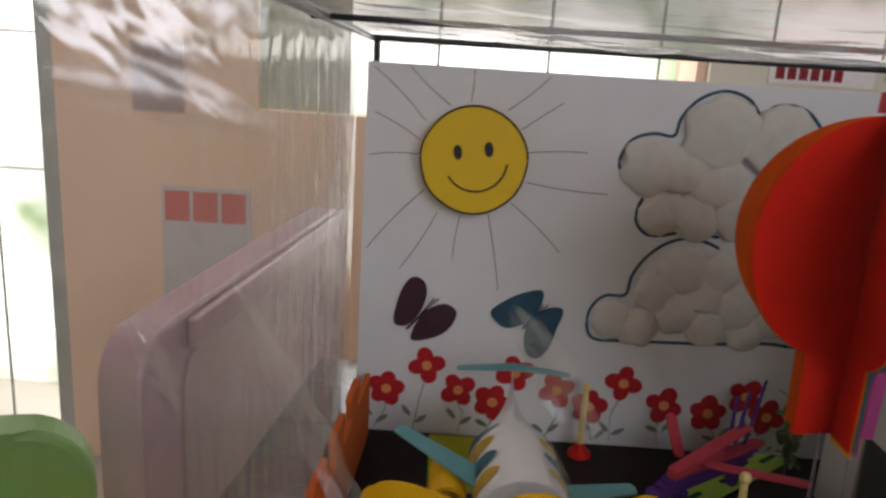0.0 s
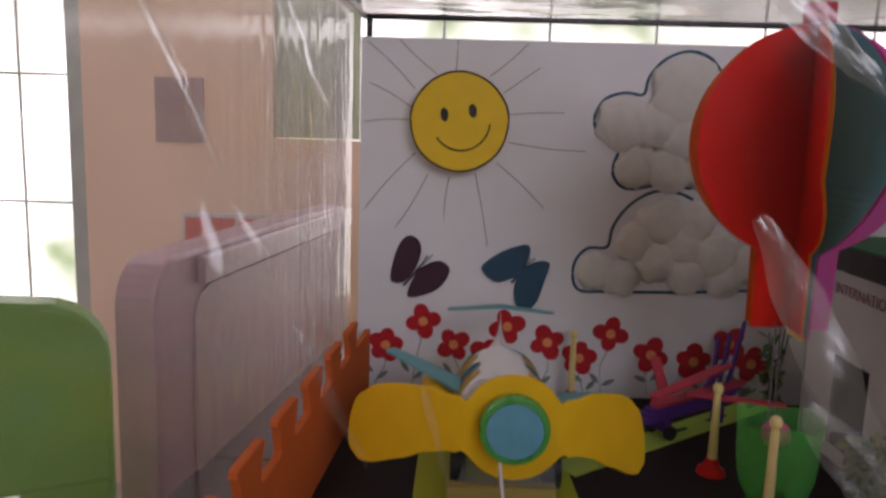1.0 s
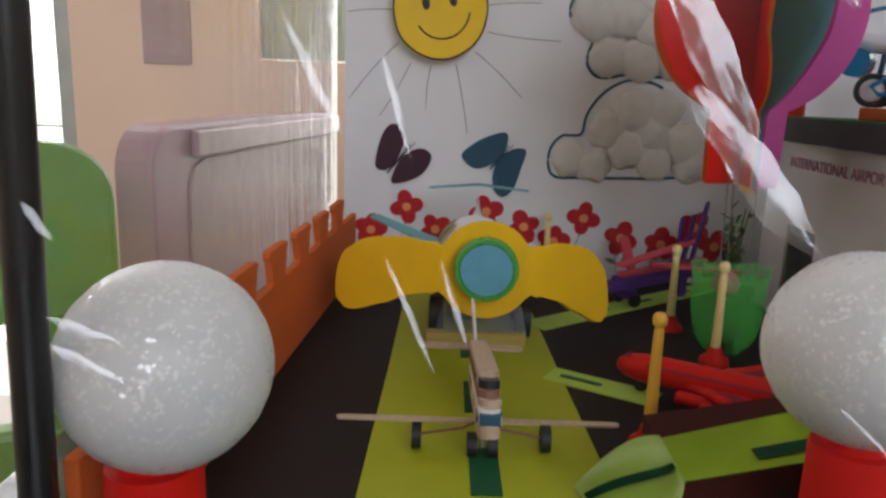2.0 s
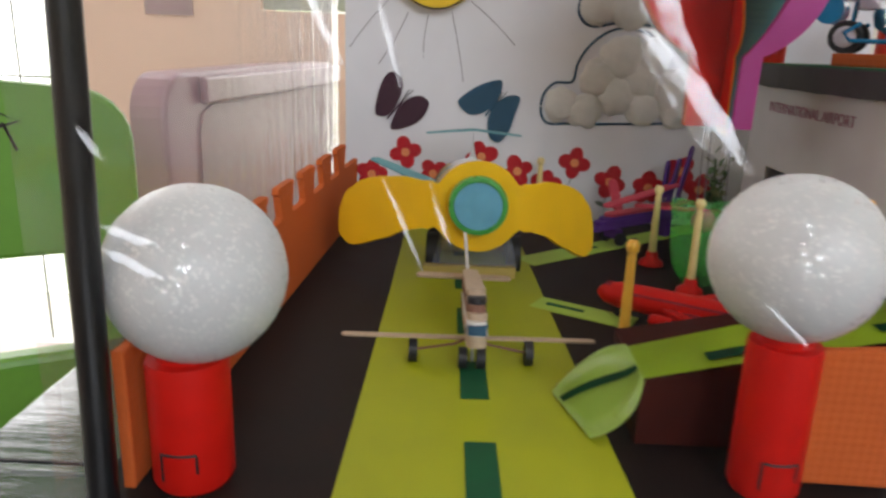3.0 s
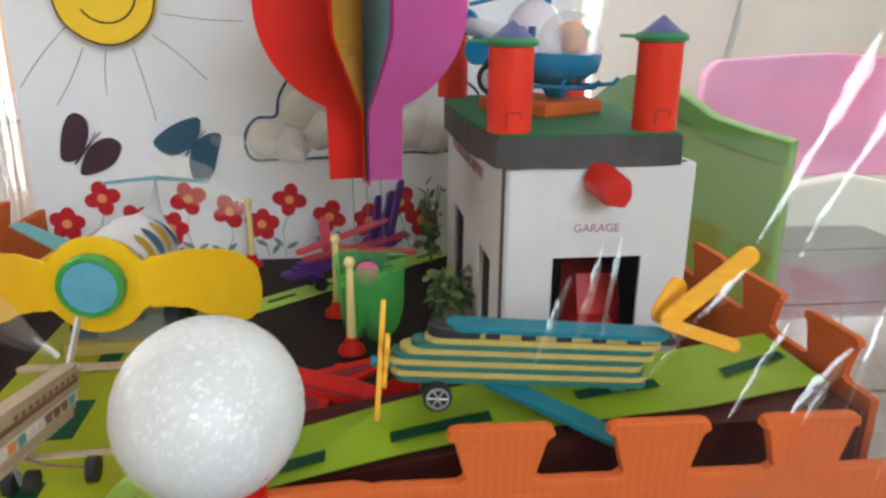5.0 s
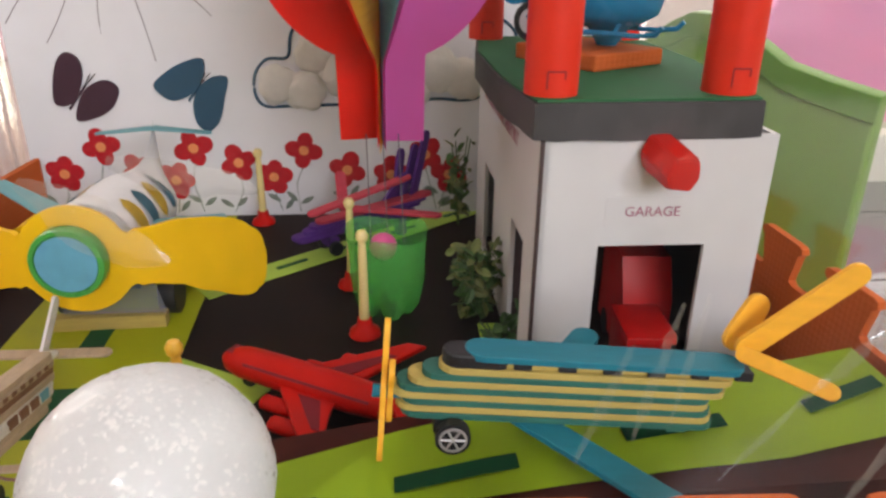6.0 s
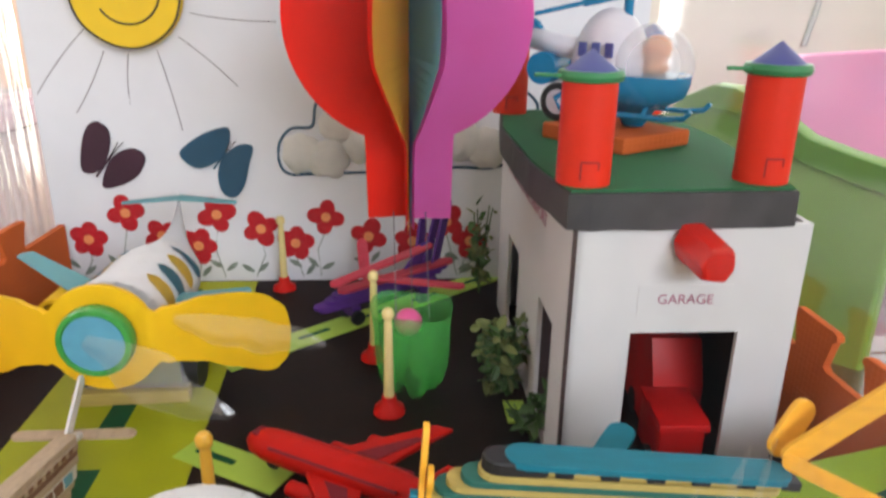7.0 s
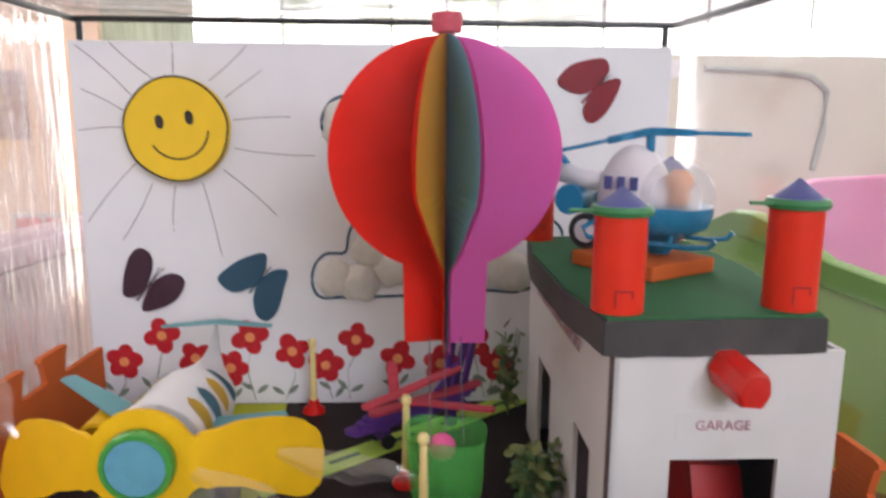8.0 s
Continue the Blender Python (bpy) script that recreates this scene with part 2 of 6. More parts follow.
RAW_WOOD = material("raw_stick_wood", (0.47, 0.35, 0.24), 0.65, 0.15, 80, 0.15, 700, stretch=(6, 1, 6))
WHITE_STICK = material("white_stick", (0.72, 0.68, 0.64), 0.6, 0.1, 80, 0.12, 700, stretch=(6, 1, 6))
BROWN_STICK = material("brown_stick", (0.22, 0.10, 0.06), 0.6, 0.15, 80, 0.12, 700, stretch=(6, 1, 6))
PEG = material("pale_peg_plastic", (0.78, 0.62, 0.26), 0.4, 0.08, 80, 0.05, 500)
PEG_YELLOW = material("yellow_peg_plastic", (0.82, 0.45, 0.05), 0.4, 0.08, 80, 0.05, 500)
ROOF_GREEN = material("green_felt_roof", (0.022, 0.13, 0.05), 0.8, 0.12, 50, 0.3, 900, spec=0.22)
ROOF_EDGE = material("charcoal_card", (0.035, 0.032, 0.033), 0.6, 0.35, 50, 0.1, 700, stain=(0.10, 0.09, 0.09), stain_at=0.6)
# dark tone for the painted shade inside the garage and its worn corner edge
SHADE_AND_EDGE = material("garage_shade_and_edge", (0.055, 0.03, 0.028), 0.7, 0.2, 50, 0.1, 700)
CONE_BLUE = material("blue_cone", (0.075, 0.085, 0.27), 0.5, 0.1, 70, 0.06, 600)
HELI_BLUE = material("blue_toy_plastic", (0.015, 0.21, 0.40), 0.25, 0.06, 60, 0.02, 500, spec=0.22)
HELI_WHITE = material("white_toy_plastic", (0.74, 0.70, 0.74), 0.3, 0.05, 60, 0.02, 500)
FIGURE = material("orange_toy_plastic", (0.78, 0.26, 0.06), 0.4, 0.06, 60, 0.02, 500)
PURPLE = material("purple_stick", (0.10, 0.03, 0.22), 0.5, 0.15, 60, 0.1, 700, stretch=(1, 6, 6), spec=0.22)
PINKRED = material("red_stick", (0.55, 0.055, 0.085), 0.5, 0.15, 60, 0.1, 700, stretch=(1, 6, 6), spec=0.22)
BAL_RED = material("red_balloon_paper", (0.93, 0.026, 0.008), 0.6, 0.05, 40, 0.05, 800, spec=0.22)
BAL_ORANGE = material("orange_balloon_paper", (0.85, 0.20, 0.015), 0.6, 0.05, 40, 0.05, 800, spec=0.22, thin=0.12)
BAL_YELLOW = material("yellow_balloon_paper", (1.0, 0.56, 0.07), 0.6, 0.05, 40, 0.05, 800, spec=0.22)
BAL_TEAL = material("teal_balloon_paper", (0.22, 0.56, 0.70), 0.6, 0.05, 40, 0.05, 800, spec=0.22)
BAL_PINK = material("pink_balloon_paper", (1.0, 0.17, 0.56), 0.6, 0.05, 40, 0.05, 800, spec=0.22)
PINK_BALL = material("pink_ball_plastic", (0.75, 0.10, 0.28), 0.4, 0.06, 70, 0.03, 500)
LEAF = material("small_leaf", (0.06, 0.14, 0.035), 0.5, 0.3, 80, 0.1, 600, island=0.35)
LEAF_YELLOW = material("yellowish_leaf", (0.17, 0.20, 0.06), 0.5, 0.3, 80, 0.1, 600, island=0.35)
FRAME_BLACK = material("black_frame_rod", (0.007, 0.007, 0.008), 0.32, 0.4, 60, 0.1, 500)
TRAY_BLACK = material("black_tray_paint", (0.003, 0.003, 0.003), 0.6, 0.4, 60, 0.1, 500, spec=0.1)
TABLE = material("dark_lacquered_table", (0.020, 0.026, 0.034), 0.24, 0.5, 8, 1.0, 45, stretch=(1, 14, 1), spec=1.0, coat=0.7)
WALL_PEACH = material("peach_wall_paint", (0.90, 0.66, 0.50), 0.8, 0.05, 3, 0.05, 90)
CURTAIN = material("grey_green_curtain", (0.50, 0.54, 0.44), 0.8, 0.25, 14, 0.2, 90, stretch=(6, 1, 0.4), thin=0.3)
WALL_BEIGE = material("beige_wall_paint", (0.72, 0.70, 0.60), 0.8, 0.06, 3, 0.05, 90)
PAVING = material("pale_paving", (0.85, 0.83, 0.78), 0.85, 0.08, 2, 0.05, 60)
CEILING = material("ceiling_paint", (0.78, 0.76, 0.72), 0.85, 0.04, 3, 0.05, 90)
FLOOR = material("floor_tile", (0.35, 0.30, 0.27), 0.4, 0.12, 5, 0.05, 90)
CHAIR_GREEN = material("green_chair_plastic", (0.11, 0.29, 0.025), 0.42, 0.08, 10, 0.05, 200)
CHAIR_LIGHT = material("light_green_chair_plastic", (0.15, 0.33, 0.025), 0.42, 0.08, 10, 0.05, 200)
CHAIR_MAUVE = material("mauve_chair_plastic", (0.43, 0.27, 0.31), 0.34, 0.15, 12, 0.08, 200, stain=(0.30, 0.17, 0.15), stain_at=0.5)
CHAIR_INSET = material("pale_mauve_inset", (0.44, 0.32, 0.31), 0.5, 0.12, 12, 0.08, 200, stain=(0.46, 0.34, 0.31), stain_at=0.55)
CHAIR_PINK = material("pink_chair_plastic", (0.84, 0.32, 0.55), 0.42, 0.08, 10, 0.05, 200)
CHAIR_WHITE = material("cream_chair_plastic", (0.74, 0.72, 0.64), 0.42, 0.08, 10, 0.05, 200)
STAR_RED = material("red_star_sticker", (0.65, 0.14, 0.11), 0.5, 0.08, 60, 0.03, 500)
GRILLE = material("window_grille", (0.42, 0.46, 0.43), 0.5, 0.2, 20, 0.05, 200)
OUTSIDE = backdrop_glow("outdoor_glow", (0.13, 0.20, 0.085), (1.0, 1.0, 0.95), 2.6, 11.0)
FILM_FRONT = clear_film("clear_film_front", 0.0, 0.009, 0.22, (1.0, 1.0, 0.35), 0.3, 22, 0.12)
FILM_RIGHT = clear_film("clear_film_right", 0.030, 0.012, 0.2, (1.0, 1.0, 0.35), 0.25, 14, 0.24)
FILM_FOLD = clear_film("clear_film_fold", 0.0, 0.085, 0.12, (1.0, 1.0, 0.3), 0.15, 60, 0.16, lean=0.12)
FILM_CRUMPLE = clear_film("clear_film_crumple", 0.02, 0.13, 0.2, (1.0, 1.0, 0.5), 0.2, 70, 0.16, lean=0.15)
FILM_SIDE = clear_film("clear_film_side", 0.06, 0.05, 0.13, (7, 7, 0.5), 0.8, 24, 0.32, 0.38)
FILM_GLINT = clear_film("clear_film_glint", 0.0, 0.21, 0.13, (1.0, 1.0, 0.3), 0.2, 60, 0.30, lean=0.15)
FILM_TOP = clear_film("clear_film_top", 0.26, 0.12, 0.14, (2.0, 5.0, 1), 0.9, 20, clearness=0.5)


def add_glitter(m, scale, spread):
    """Tiny flakes in the clear coat, each tilted its own way."""
    n, k = m.node_tree.nodes, m.node_tree.links
    co, vo, sub, geo, add, nor = (n.new("ShaderNode" + t) for t in ("TexCoord", "TexVoronoi", "VectorMath", "NewGeometry", "VectorMath", "VectorMath"))
    k.new(co.outputs["Object"], vo.inputs["Vector"])
    vo.inputs["Scale"].default_value = scale
    sub.operation, add.operation, nor.operation = "SUBTRACT", "MULTIPLY_ADD", "NORMALIZE"
    sub.inputs[1].default_value = (0.5, 0.5, 0.5)
    k.new(vo.outputs["Color"], sub.inputs[0])
    k.new(sub.outputs[0], add.inputs[0])
    add.inputs[1].default_value = (spread, spread, spread)
    k.new(geo.outputs["Normal"], add.inputs[2])
    k.new(add.outputs[0], nor.inputs[0])
    b = n["Principled BSDF"]
    split, few = n.new("ShaderNodeSeparateColor"), n.new("ShaderNodeMapRange")
    k.new(vo.outputs["Color"], split.inputs["Color"])
    k.new(split.outputs["Red"], few.inputs["Value"])
    few.inputs["From Min"].default_value, few.inputs["From Max"].default_value = 0.82, 0.88
    few.inputs["To Min"].default_value, few.inputs["To Max"].default_value = 0.0, 1.0
    k.new(few.outputs["Result"], b.inputs["Coat Weight"])
    k.new(nor.outputs[0], b.inputs["Coat Normal"])
    ground = b.inputs["Base Color"].links[0].from_socket
    pale = n.new("ShaderNodeMix")
    pale.data_type = "RGBA"
    k.new(few.outputs["Result"], pale.inputs["Factor"])
    k.new(ground, pale.inputs[6])
    pale.inputs[7].default_value = (0.80, 0.80, 0.80, 1)
    k.new(pale.outputs[2], b.inputs["Base Color"])
    b.inputs["Coat Roughness"].default_value, b.inputs["Coat IOR"].default_value = 0.06, 1.9


add_glitter(GLOBE, 850, 0.5)


def add_ribs(m, period, depth):
    """A woven relief of fine crossing ribs, as moulded in foam mats."""
    n, k = m.node_tree.nodes, m.node_tree.links
    co, bp = n.new("ShaderNodeTexCoord"), n.new("ShaderNodeBump")
    total = None
    for direction in ("X", "Z"):
        w = n.new("ShaderNodeTexWave")
        w.wave_type, w.bands_direction = "BANDS", direction
        w.inputs["Scale"].default_value, w.inputs["Distortion"].default_value = 0.314 / period, 0.4
        k.new(co.outputs["Object"], w.inputs["Vector"])
        if total is None:
            total = w.outputs["Fac"]
        else:
            mx = n.new("ShaderNodeMath")
            mx.operation = "ADD"
            k.new(total, mx.inputs[0])
            k.new(w.outputs["Fac"], mx.inputs[1])
            total = mx.outputs[0]
    bp.inputs["Strength"].default_value, bp.inputs["Distance"].default_value = 0.24, depth
    k.new(total, bp.inputs["Height"])
    old = n["Principled BSDF"].inputs["Normal"].links[0].from_socket
    k.new(old, bp.inputs["Normal"])
    k.new(bp.outputs["Normal"], n["Principled BSDF"].inputs["Normal"])


add_ribs(ORANGE_FOAM, 0.0038, 0.0005)


def clear_plastic(name, colour, amount, rough, glow=0.0):
    """See-through moulded plastic with a tinted body and a glossy skin."""
    m = bpy.data.materials.new(name)
    m.use_nodes = True
    n, k = m.node_tree.nodes, m.node_tree.links
    b = n["Principled BSDF"]
    b.inputs["Base Color"].default_value = (*colour, 1)
    b.inputs["Roughness"].default_value = rough
    t, mix = n.new("ShaderNodeBsdfTransparent"), n.new("ShaderNodeMixShader")
    t.inputs["Color"].default_value = (*[0.72 + 0.28 * v for v in colour], 1)
    mix.inputs["Fac"].default_value = amount
    body = b.outputs[0]
    if glow:
        tl, mx = n.new("ShaderNodeBsdfTranslucent"), n.new("ShaderNodeMixShader")
        tl.inputs["Color"].default_value = (*colour, 1)
        mx.inputs["Fac"].default_value = glow
        k.new(body, mx.inputs[1])
        k.new(tl.outputs[0], mx.inputs[2])
        body = mx.outputs[0]
    k.new(body, mix.inputs[1])
    k.new(t.outputs[0], mix.inputs[2])
    k.new(mix.outputs[0], n["Material Output"].inputs["Surface"])
    return m


CUP_GREEN = clear_plastic("green_clear_cup", (0.24, 0.95, 0.26), 0.68, 0.14, 0.35)
DOME = clear_plastic("clear_dome", (0.88, 0.88, 0.90), 0.72, 0.06)
SUPPORT = clear_plastic("clear_support", (0.62, 0.66, 0.75), 0.86, 0.12)


# ---- shape helpers ----
def box(bm, lo, hi, m=None, bevel=0.0):
    made = bmesh.ops.create_cube(bm, size=1.0)["verts"]
    size, mid = Vector(hi) - Vector(lo), (Vector(hi) + Vector(lo)) / 2
    for v in made:
        v.co = Vector((v.co.x * size.x, v.co.y * size.y, v.co.z * size.z)) + mid
        if m:
            v.co = m @ v.co
    if bevel:
        edges = list({e for v in made for e in v.link_edges})
        bmesh.ops.bevel(bm, geom=edges, offset=bevel, segments=2, affect="EDGES", profile=0.5)
    return bm


def rod(bm, a, b, r0, r1=None, seg=16, caps=True):
    a, b = Vector(a), Vector(b)
    r1 = r0 if r1 is None else r1
    m = Matrix.Translation((a + b) / 2) @ (b - a).to_track_quat("Z", "Y").to_matrix().to_4x4()
    bmesh.ops.create_cone(bm, cap_ends=caps, segments=seg, radius1=r0, radius2=r1, depth=(b - a).length, matrix=m)
    return bm


def plate(bm, outline, thick, m=None, bevel=0.0):
    """A flat piece: an outline in x, y, given thickness along z from 0 up."""
    m = m or Matrix()
    before = set(bm.verts)
    lower = [bm.verts.new((x, y, 0)) for x, y in outline]
    face = bm.faces.new(lower)
    made = bmesh.ops.extrude_face_region(bm, geom=[face])
    top = [g for g in made["geom"] if isinstance(g, bmesh.types.BMVert)]
    for v in top:
        v.co.z += thick
    if bevel:
        rim = [e for e in {e for v in top for e in v.link_edges} if all(w in top for w in e.verts)]
        bmesh.ops.bevel(bm, geom=rim, offset=bevel, segments=2, affect="EDGES", profile=0.5)
    for v in bm.verts:
        if v not in before:
            v.co = m @ v.co
    return bm


def lathe(bm, profile, seg=32, m=None):
    """A turned shape: (radius, height) pairs, about z."""
    m = m or Matrix()
    rings = []
    for r, z in profile:
        if r < 1e-6:
            rings.append([bm.verts.new(m @ Vector((0, 0, z)))])
        else:
            rings.append([bm.verts.new(m @ Vector((r * math.cos(a), r * math.sin(a), z)))
                          for a in (math.tau * i / seg for i in range(seg))])
    for lo, hi in zip(rings, rings[1:]):
        for i in range(seg):
            j = (i + 1) % seg
            if len(lo) == 1:
                bm.faces.new((lo[0], hi[j], hi[i]))
            elif len(hi) == 1:
                bm.faces.new((lo[i], lo[j], hi[0]))
            else:
                bm.faces.new((lo[i], lo[j], hi[j], hi[i]))
    return bm


def tube(bm, points, r, seg=6):
    """A round wire along points."""
    rings = []
    pts = [Vector(p) for p in points]
    for i, p in enumerate(pts):
        way = (pts[min(i + 1, len(pts) - 1)] - pts[max(i - 1, 0)]).normalized()
        q = way.to_track_quat("Z", "Y")
        rings.append([bm.verts.new(p + q @ Vector((r * math.cos(a), r * math.sin(a), 0)))
                      for a in (math.tau * k / seg for k in range(seg))])
    for lo, hi in zip(rings, rings[1:]):
        for i in range(seg):
            bm.faces.new((lo[i], lo[(i + 1) % seg], hi[(i + 1) % seg], hi[i]))
    bm.faces.new(rings[0][::-1])
    bm.faces.new(rings[-1])
    return bm


def ellipse(a, b, n=28, start=0.0, end=math.tau):
    full = end - start > 6.28
    return [(a * math.cos(start + (end - start) * i / (n if full else n - 1)),
             b * math.sin(start + (end - start) * i / (n if full else n - 1))) for i in range(n)]


def stick_outline(length, width, n=7):
    """The outline of a craft stick with round ends, along x from 0."""
    r = width / 2
    pts = [(length - r + r * math.cos(a), r * math.sin(a)) for a in (-math.pi / 2 + math.pi * i / n for i in range(n + 1))]
    return pts + [(r + r * math.cos(a), r * math.sin(a)) for a in (math.pi / 2 + math.pi * i / n for i in range(n + 1))]


def smooth_outline(points, n=5):
    """A closed curve through points, Catmull-Rom."""
    out, count = [], len(points)
    for i in range(count):
        p = [Vector((*points[(i + j) % count], 0)) for j in (-1, 0, 1, 2)]
        for s in range(n):
            t = s / n
            q = 0.5 * (2 * p[1] + (p[2] - p[0]) * t + (2 * p[0] - 5 * p[1] + 4 * p[2] - p[3]) * t * t
                       + (3 * p[1] - p[0] - 3 * p[2] + p[3]) * t ** 3)
            out.append((q.x, q.y))
    return out


def along(a, b, up=(0, 0, 1)):
    """A pose at a with its x towards b and z near up."""
    a, b, up = Vector(a), Vector(b), Vector(up)
    x = (b - a).normalized()
    y = up.cross(x).normalized()
    z = x.cross(y)
    return Matrix.Translation(a) @ Matrix((x, y, z)).transposed().to_4x4()


UPRIGHT = Matrix(((1, 0, 0, 0), (0, 0, -1, 0), (0, 1, 0, 0), (0, 0, 0, 1)))  # x, y of a plate become x, z; it grows towards -y


def part(name, bm, mat, parent=None, label="", smooth=False, m=None):
    me = bpy.data.meshes.new(name)
    bmesh.ops.recalc_face_normals(bm, faces=bm.faces)
    bm.to_mesh(me)
    bm.free()
    me.materials.append(mat)
    if smooth:
        me.shade_smooth()
    ob = new(name, me)
    if parent:
        ob.parent = parent
    if m:
        ob.matrix_basis = m
    if label:
        ob["label"] = label
    return ob


def crease(ob, degrees=40):
    ob.data.shade_smooth()
    ob.data.set_sharp_from_angle(angle=radians(degrees))
    return ob


def thing(name, place, label, category, group="", kind="", turn=0.0):
    ob = new(name)
    ob.empty_display_size = 0.02
    ob.matrix_basis = pose(*place, 0, 0, turn)
    return tagged(ob, label, category, group, kind)


def structure(name, bm, mat, label, category):
    return tagged(part(name, bm, mat), label, category, "", "structure")


B = bmesh.new
BOARD_Y = 0.627
# ---- room ----
structure("floor", box(B(), (-2.3, -2.6, -0.60), (2.6, 1.45, -0.55)), FLOOR, "brown tiled floor of the room", "floor")
structure("ground", box(B(), (-40, 1.45, -0.62), (40, 60, -0.57)), PAVING, "sunlit pale paving outside the windows", "ground")
structure("ceiling", box(B(), (-2.3, -2.6, 2.2), (2.6, 1.6, 2.26)), CEILING, "plain white painted ceiling", "ceiling")
left = B()
for lo, hi in (((-2.4, -2.6, -0.55), (-2.3, -0.7, 2.2)), ((-2.4, 0.9, -0.55), (-2.3, 1.45, 2.2)), ((-2.4, -0.7, -0.55), (-2.3, 0.9, 0.15)), ((-2.4, -0.7, 1.4), (-2.3, 0.9, 2.2))):
    box(left, lo, hi)
structure("wall_left", left, WALL_PEACH, "peach painted wall with a window opening", "wall")
structure("wall_right", box(B(), (2.6, -2.6, -0.55), (2.7, 1.6, 2.2)), WALL_BEIGE, "beige painted wall", "wall")
front = B()
for lo, hi in (((-2.3, -2.7, -0.55), (0.3, -2.6, 2.2)), ((2.1, -2.7, -0.55), (2.6, -2.6, 2.2)),
               ((0.3, -2.7, -0.55), (2.1, -2.6, 0.7)), ((0.3, -2.7, 1.8), (2.1, -2.6, 2.2))):
    box(front, lo, hi)
structure("wall_front", front, WALL_BEIGE, "beige painted wall with a window opening", "wall")
back = B()
for lo, hi in (((-0.785, 1.45, -0.55), (-0.38, 1.58, 2.2)), ((-0.38, 1.45, -0.55), (-0.10, 1.58, 0.237)), ((-0.10, 1.45, -0.55), (0.47, 1.58, -0.12)),
               ((0.47, 1.45, -0.55), (2.6, 1.58, 0.40)), ((-0.38, 1.45, 1.6), (2.6, 1.58, 2.2)), ((-2.4, 1.45, 1.6), (-0.785, 1.58, 2.2)), ((-2.4, 1.45, -0.55), (-1.6, 1.58, 1.6))):
    box(back, lo, hi)
structure("wall_back", back, WALL_PEACH, "peach painted wall with wide window openings", "wall")
structure("wall_curtain", box(B(), (-0.378, 1.46, 0.239), (-0.20, 1.47, 1.598)), CURTAIN, "pale grey-green curtain drawn over the window edge", "curtain")
structure("wall_patch", box(B(), (0.49, 1.43, -0.54), (2.58, 1.447, 0.40)), WALL_BEIGE, "beige lower wall under the window", "wall")
structure("wall_cable", tube(B(), [(0.82, 1.425, 0.372), (0.95, 1.425, 0.368), (1.04, 1.425, 0.358), (1.075, 1.425, 0.33), (1.075, 1.425, 0.25), (1.06, 1.425, 0.17)], 0.006), GRILLE, "dark cable sagging along the beige wall", "cable")
poster = structure("wall_notice", box(B(), (-0.575, 1.444, -0.16), (-0.395, 1.449, 0.075)), CARD_OLD, "paper notice with red bars on the peach wall", "notice")
for k in range(3):
    part("print_bar", box(B(), (-0.568 + 0.058 * k, 1.4425, 0.004), (-0.518 + 0.058 * k, 1.4437, 0.066)), STAR_RED, poster)
sheet = structure("wall_notice", box(B(), (-0.627, 1.444, 0.222), (-0.525, 1.449, 0.356)), CHAIR_INSET, "dull mauve paper sheet with grey lines of print on the wall", "notice")
for k in range(5):
    part("print_bar", box(B(), (-0.617, 1.4425, 0.235 + 0.024 * k), (-0.538 - 0.012 * (k % 2), 1.4437, 0.239 + 0.024 * k)), CHAIR_MAUVE, sheet)
sign = structure("wall_notice", box(B(), (0.60, 1.425, 0.352), (0.80, 1.4295, 0.388)), PAPER, "white strip with red bars of print on the wall", "notice")
for k in range(6):
    part("print_bar", box(B(), (0.612 + 0.022 * k, 1.4235, 0.360), (0.628 + 0.022 * k, 1.4247, 0.382)), WINE, sign)
grille = B()
for x in [-1.55 + 0.2 * i for i in range(5)] + [-0.25 + 0.22 * i for i in range(13)]:
    rod(grille, (x, 1.50, -0.11 if -0.4 < x < 0.5 else (0.41 if x > 0.5 else -0.56)), (x, 1.50, 1.6), 0.0032, seg=8)
for z in (0.08, 0.36, 0.72, 1.1):
    rod(grille, (-1.6, 1.51, z), (-0.785, 1.51, z), 0.003, seg=8)
    if z > 0.4:
        rod(grille, (-0.38, 1.51, z), (2.6, 1.51, z), 0.003, seg=8)
structure("window_grille", grille, GRILLE, "dark metal security bars across the window openings", "window grille")
structure("window_frame", box(B(), (-0.824, 1.46, -0.55), (-0.787, 1.52, 1.6), bevel=0.004), GRILLE, "dark metal frame at the window's edge", "window frame")
structure("backdrop", box(B(), (-6, 1.85, -0.57), (6, 1.95, 3.5)), OUTSIDE, "bright overexposed garden outside", "backdrop")

# ---- table and chairs ----
table = thing("table", (0.2, 0.3, -0.03), "dark glossy lacquered wooden table", "table")
for i in range(8):
    part("plank", box(B(), (-0.385, -0.80 + 0.17 * i, -0.03), (0.75, -0.802 + 0.17 * (i + 1), 0), bevel=0.001), TABLE, table)
for x in (-0.36, 0.70):
    for y in (-0.75, 0.5):
        part("leg", box(B(), (x - 0.025, y - 0.025, -0.52), (x + 0.025, y + 0.025, -0.03), bevel=0.003), TABLE, table)


